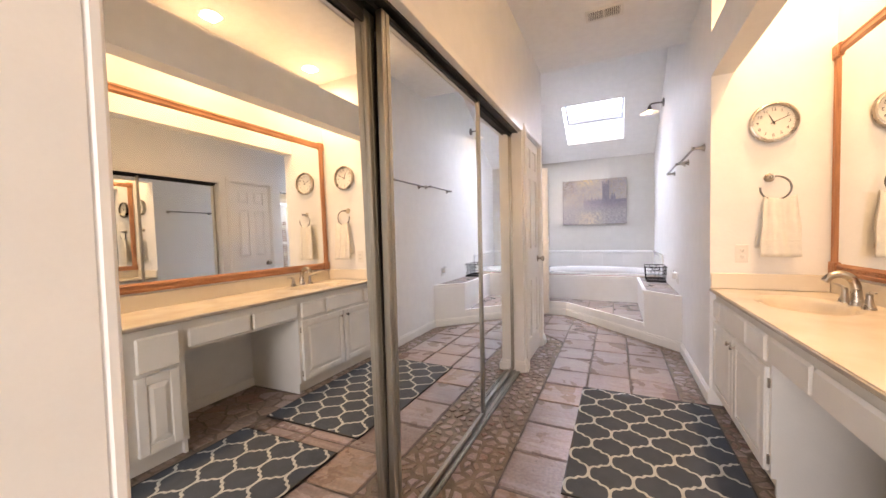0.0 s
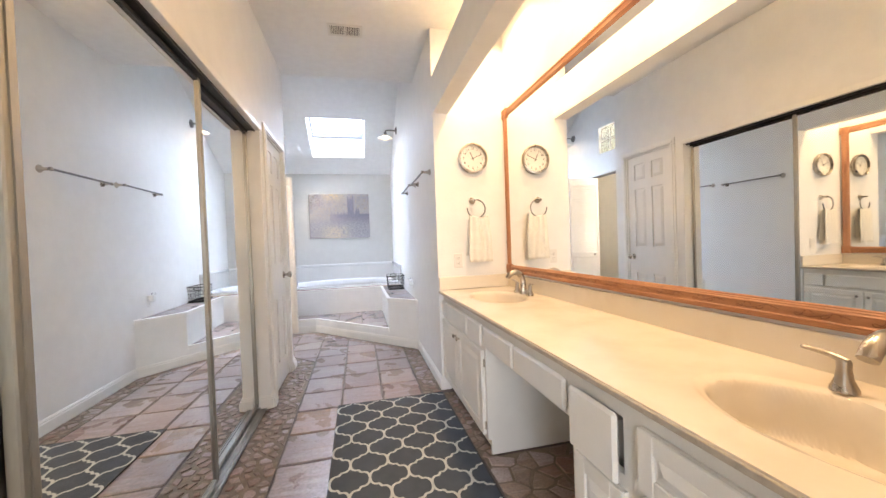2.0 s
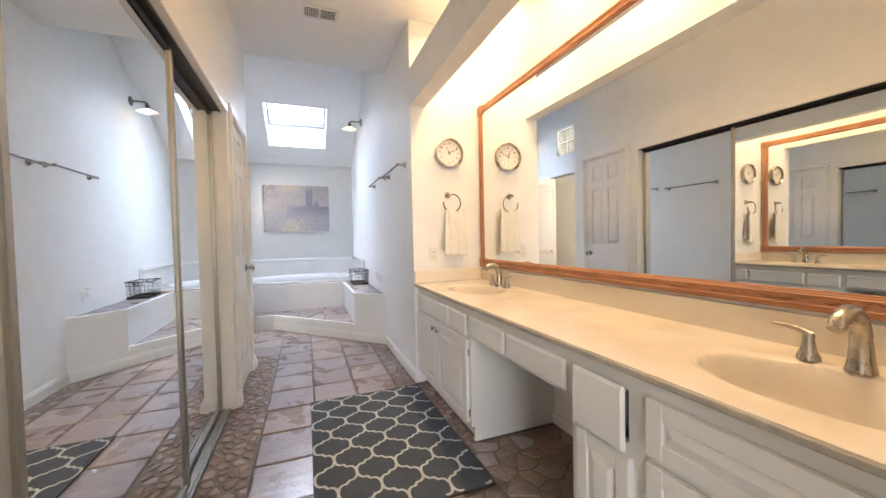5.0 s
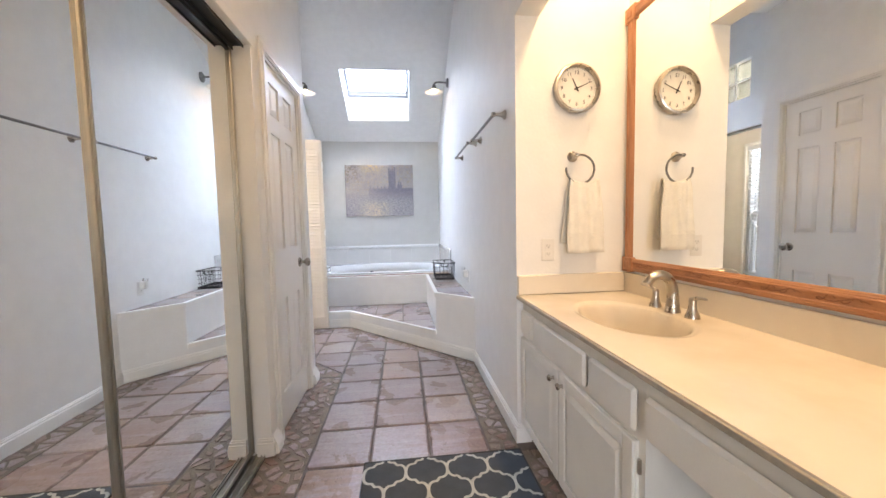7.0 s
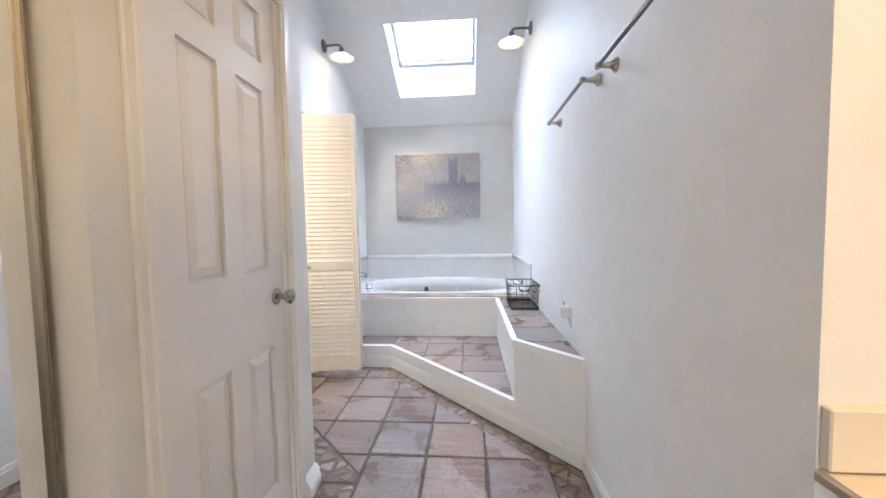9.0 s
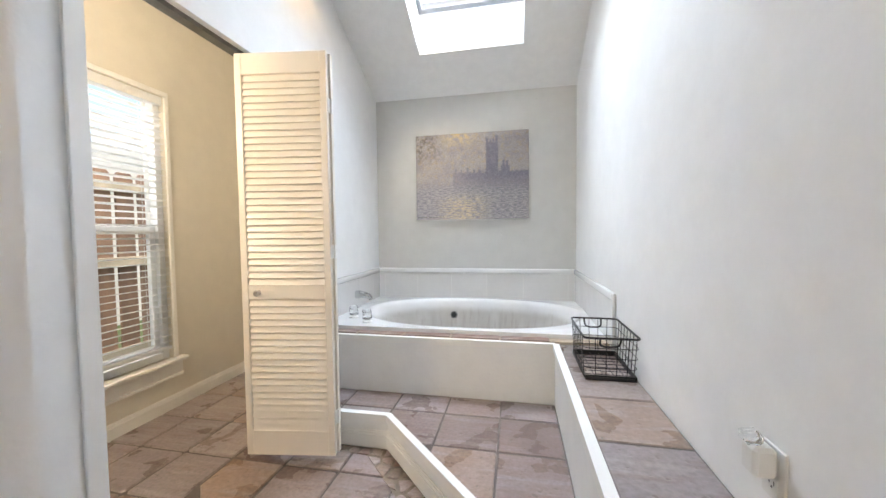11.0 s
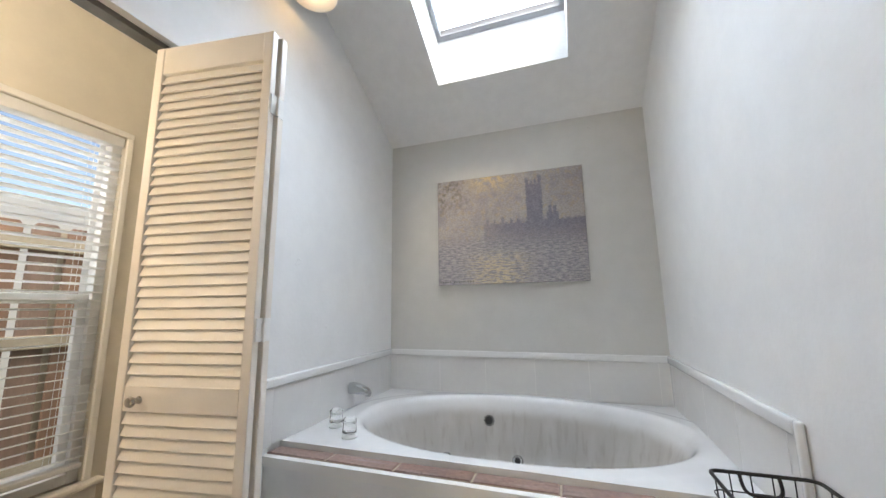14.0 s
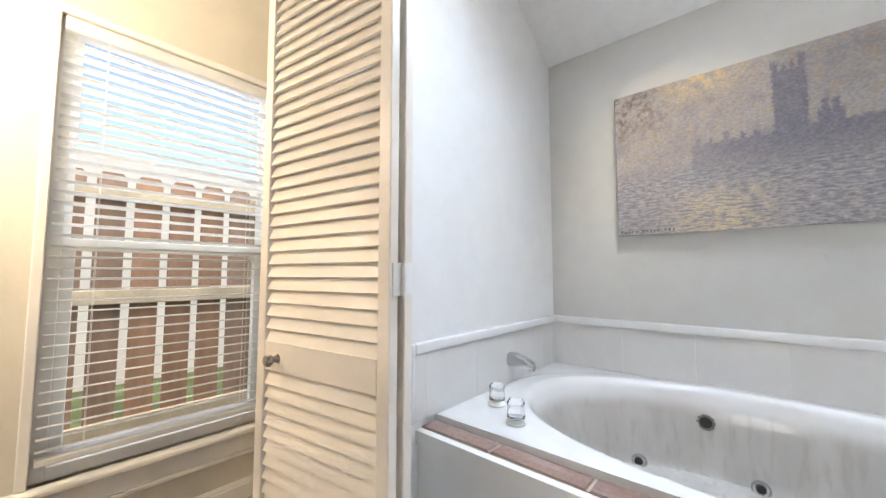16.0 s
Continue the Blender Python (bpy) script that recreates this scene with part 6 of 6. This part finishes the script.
# step tiles
for i in range(-4, 4):
    for j in range(-1, 5):
        x0, y0 = KX + i * PX, FRONT - 0.215 - j * PX
        poly = [(x0 + 0.004, y0 + 0.004), (x0 + PX - 0.004, y0 + 0.004), (x0 + PX - 0.004, y0 + PX - 0.004), (x0 + 0.004, y0 + PX - 0.004)]
        poly = clip(clip(clip(poly, 0, 1, FRONT - 0.003), -1, 0, -(TUBL + 0.004)), 1, 0, 0.735 - 0.004)
        poly = clip(poly, -DNX, -DNY, -(DC + 0.024)) if i >= 0 else clip(poly, 0, -1, -(KY + 0.024))
        if len(poly) > 2 and area(poly) > 0.002:
            lay_tile(poly, STEPZ - 0.008, STEPZ, step, SALTILLO)
# bench tiles
for y0, y1 in ((5.43, FRONT), (5.112, 5.423), (4.80, 5.105), (4.49, 4.793), (4.18, 4.483)):
    poly = [(0.735 + 0.024, y0), (RIGHT - 0.004, y0), (RIGHT - 0.004, y1), (0.735 + 0.024, y1)]
    poly = clip(poly, -DNX, -DNY, -(DC + 0.024))
    if len(poly) > 2 and area(poly) > 0.002:
        lay_tile(poly, BENCHZ - 0.008, BENCHZ, bench, SALTILLO)
# red strip tiles along the tub deck
x = TUBL + 0.004
while x < RIGHT - 0.02:
    w = min(random.uniform(0.29, 0.32), RIGHT - 0.004 - x)
    lay_tile([(x, FRONT + 0.016), (x + w - 0.008, FRONT + 0.016), (x + w - 0.008, FRONT + 0.088), (x, FRONT + 0.088)], BENCHZ - 0.04, BENCHZ + 0.012, tub, BRICKRED if x < 0.45 else TANTILE)
    x += w

bm = boxes((TUBL + 0.002, RIGHT - 0.002, FRONT + 0.0155, FRONT + 0.0915, BENCHZ - 0.041, BENCHZ + 0.0075))
o = new("mortar_bed", finish(bm, "mortar_bed", PALEMORTAR))
o.parent = tub
o.matrix_basis = world_of(tub).inverted()

# ---- broken-tile mosaic borders ----
def shards(poly, size, gap):
    """Irregular cells that fill a convex polygon."""
    xs, ys = [p[0] for p in poly], [p[1] for p in poly]
    nx, ny = max(1, math.ceil((max(xs) - min(xs)) / size)), max(1, math.ceil((max(ys) - min(ys)) / size))
    dx, dy = (max(xs) - min(xs)) / nx, (max(ys) - min(ys)) / ny
    seeds = {(i, j): (min(xs) + (i + random.uniform(0.02, 0.98)) * dx, min(ys) + (j + random.uniform(0.02, 0.98)) * dy) for i in range(-2, nx + 2) for j in range(-2, ny + 2)}
    out = []
    for (i, j), s in seeds.items():
        if not (0 <= i < nx and 0 <= j < ny):
            continue
        cell = list(poly)
        for di in range(-2, 3):
            for dj in range(-2, 3):
                o = seeds.get((i + di, j + dj))
                if (di or dj) and o and cell:
                    vx, vy = o[0] - s[0], o[1] - s[1]
                    d = math.hypot(vx, vy)
                    if d > 1e-5:
                        vx, vy = vx / d, vy / d
                        cell = clip(cell, vx, vy, vx * (s[0] + o[0]) / 2 + vy * (s[1] + o[1]) / 2 - random.uniform(0.5, 1.1) * gap)
                    if len(cell) < 3:
                        cell = []
        if len(cell) > 2 and area(cell) > 0.00035:
            out.append(cell)
    return out


LX = GX - PX - 0.004
RX = GX + 2 * PX + 0.006
regions = [([(LEFT - 0.03, 1.2), (LX, 1.2), (LX, 4.04), (LEFT - 0.03, 4.04)], 0.074, 0.0125),
           ([(RX, 2.97), (RIGHT - 0.018, 2.97), (RIGHT - 0.018, 4.14), (RX, 4.14)], 0.075, 0.010),
           ([(KX + DNX * -ST, KY + DNY * -ST + 0.0), (RIGHT - 0.02, TIPY - ST * 1.45), (RIGHT - 0.02, TIPY - 0.02), (KX, KY - 0.02)], 0.078, 0.010),
           ([(TUBL + 0.02, KY - 0.085), (KX - 0.04, KY - 0.085), (KX - 0.02, KY - 0.02), (TUBL + 0.02, KY - 0.02)], 0.07, 0.009),
           ([(TUBL + 0.02, 4.06), (LX - 0.01, 4.06), (LX - 0.01, 4.028 - LX + 0.01), (TUBL + 0.02, 4.028 - (TUBL + 0.02))], 0.08, 0.011),
           ([(1.04, 1.26), (1.63, 1.26), (1.63, 2.05), (1.04, 2.05)], 0.125, 0.009),
           ([(1.026, 2.05), (1.115, 2.05), (1.115, 2.95), (1.026, 2.95)], 0.075, 0.009)]
far_regions = [([(LEFT - 0.03, 0.2), (LX, 0.2), (LX, 1.2), (LEFT - 0.03, 1.2)], 0.078, 0.0125), ([(RX, 0.2), (1.12, 0.2), (1.12, 1.25), (RX, 1.25)], 0.08, 0.010), ([(RX, 1.56), (1.03, 1.56), (1.03, 1.70), (RX, 1.70)], 0.08, 0.010)]
for poly, size, gap in regions + far_regions:
    bm = bmesh.new()
    prism(bm, poly, -0.007, -0.0030 + random.uniform(-0.0004, 0.0004), "z")
    o = new("mortar_bed", finish(bm, "mortar_bed", SANDMORTAR))
    o.parent = floor
for poly, size, gap in regions:
    for cell in shards(poly, size, gap):
        lay_tile(cell, -0.006, random.uniform(0.0, 0.0035), floor, STONE, "shard")
bm = bmesh.new()
for poly, size, gap in far_regions:
    for cell in shards(poly, size, gap):
        prism(bm, cell, -0.006, random.uniform(0.0, 0.003), "z", 0.003)
o = new("shards_border", finish(bm, "shards_border", STONE))
o.parent = floor
tagged(o, kind="stuff")
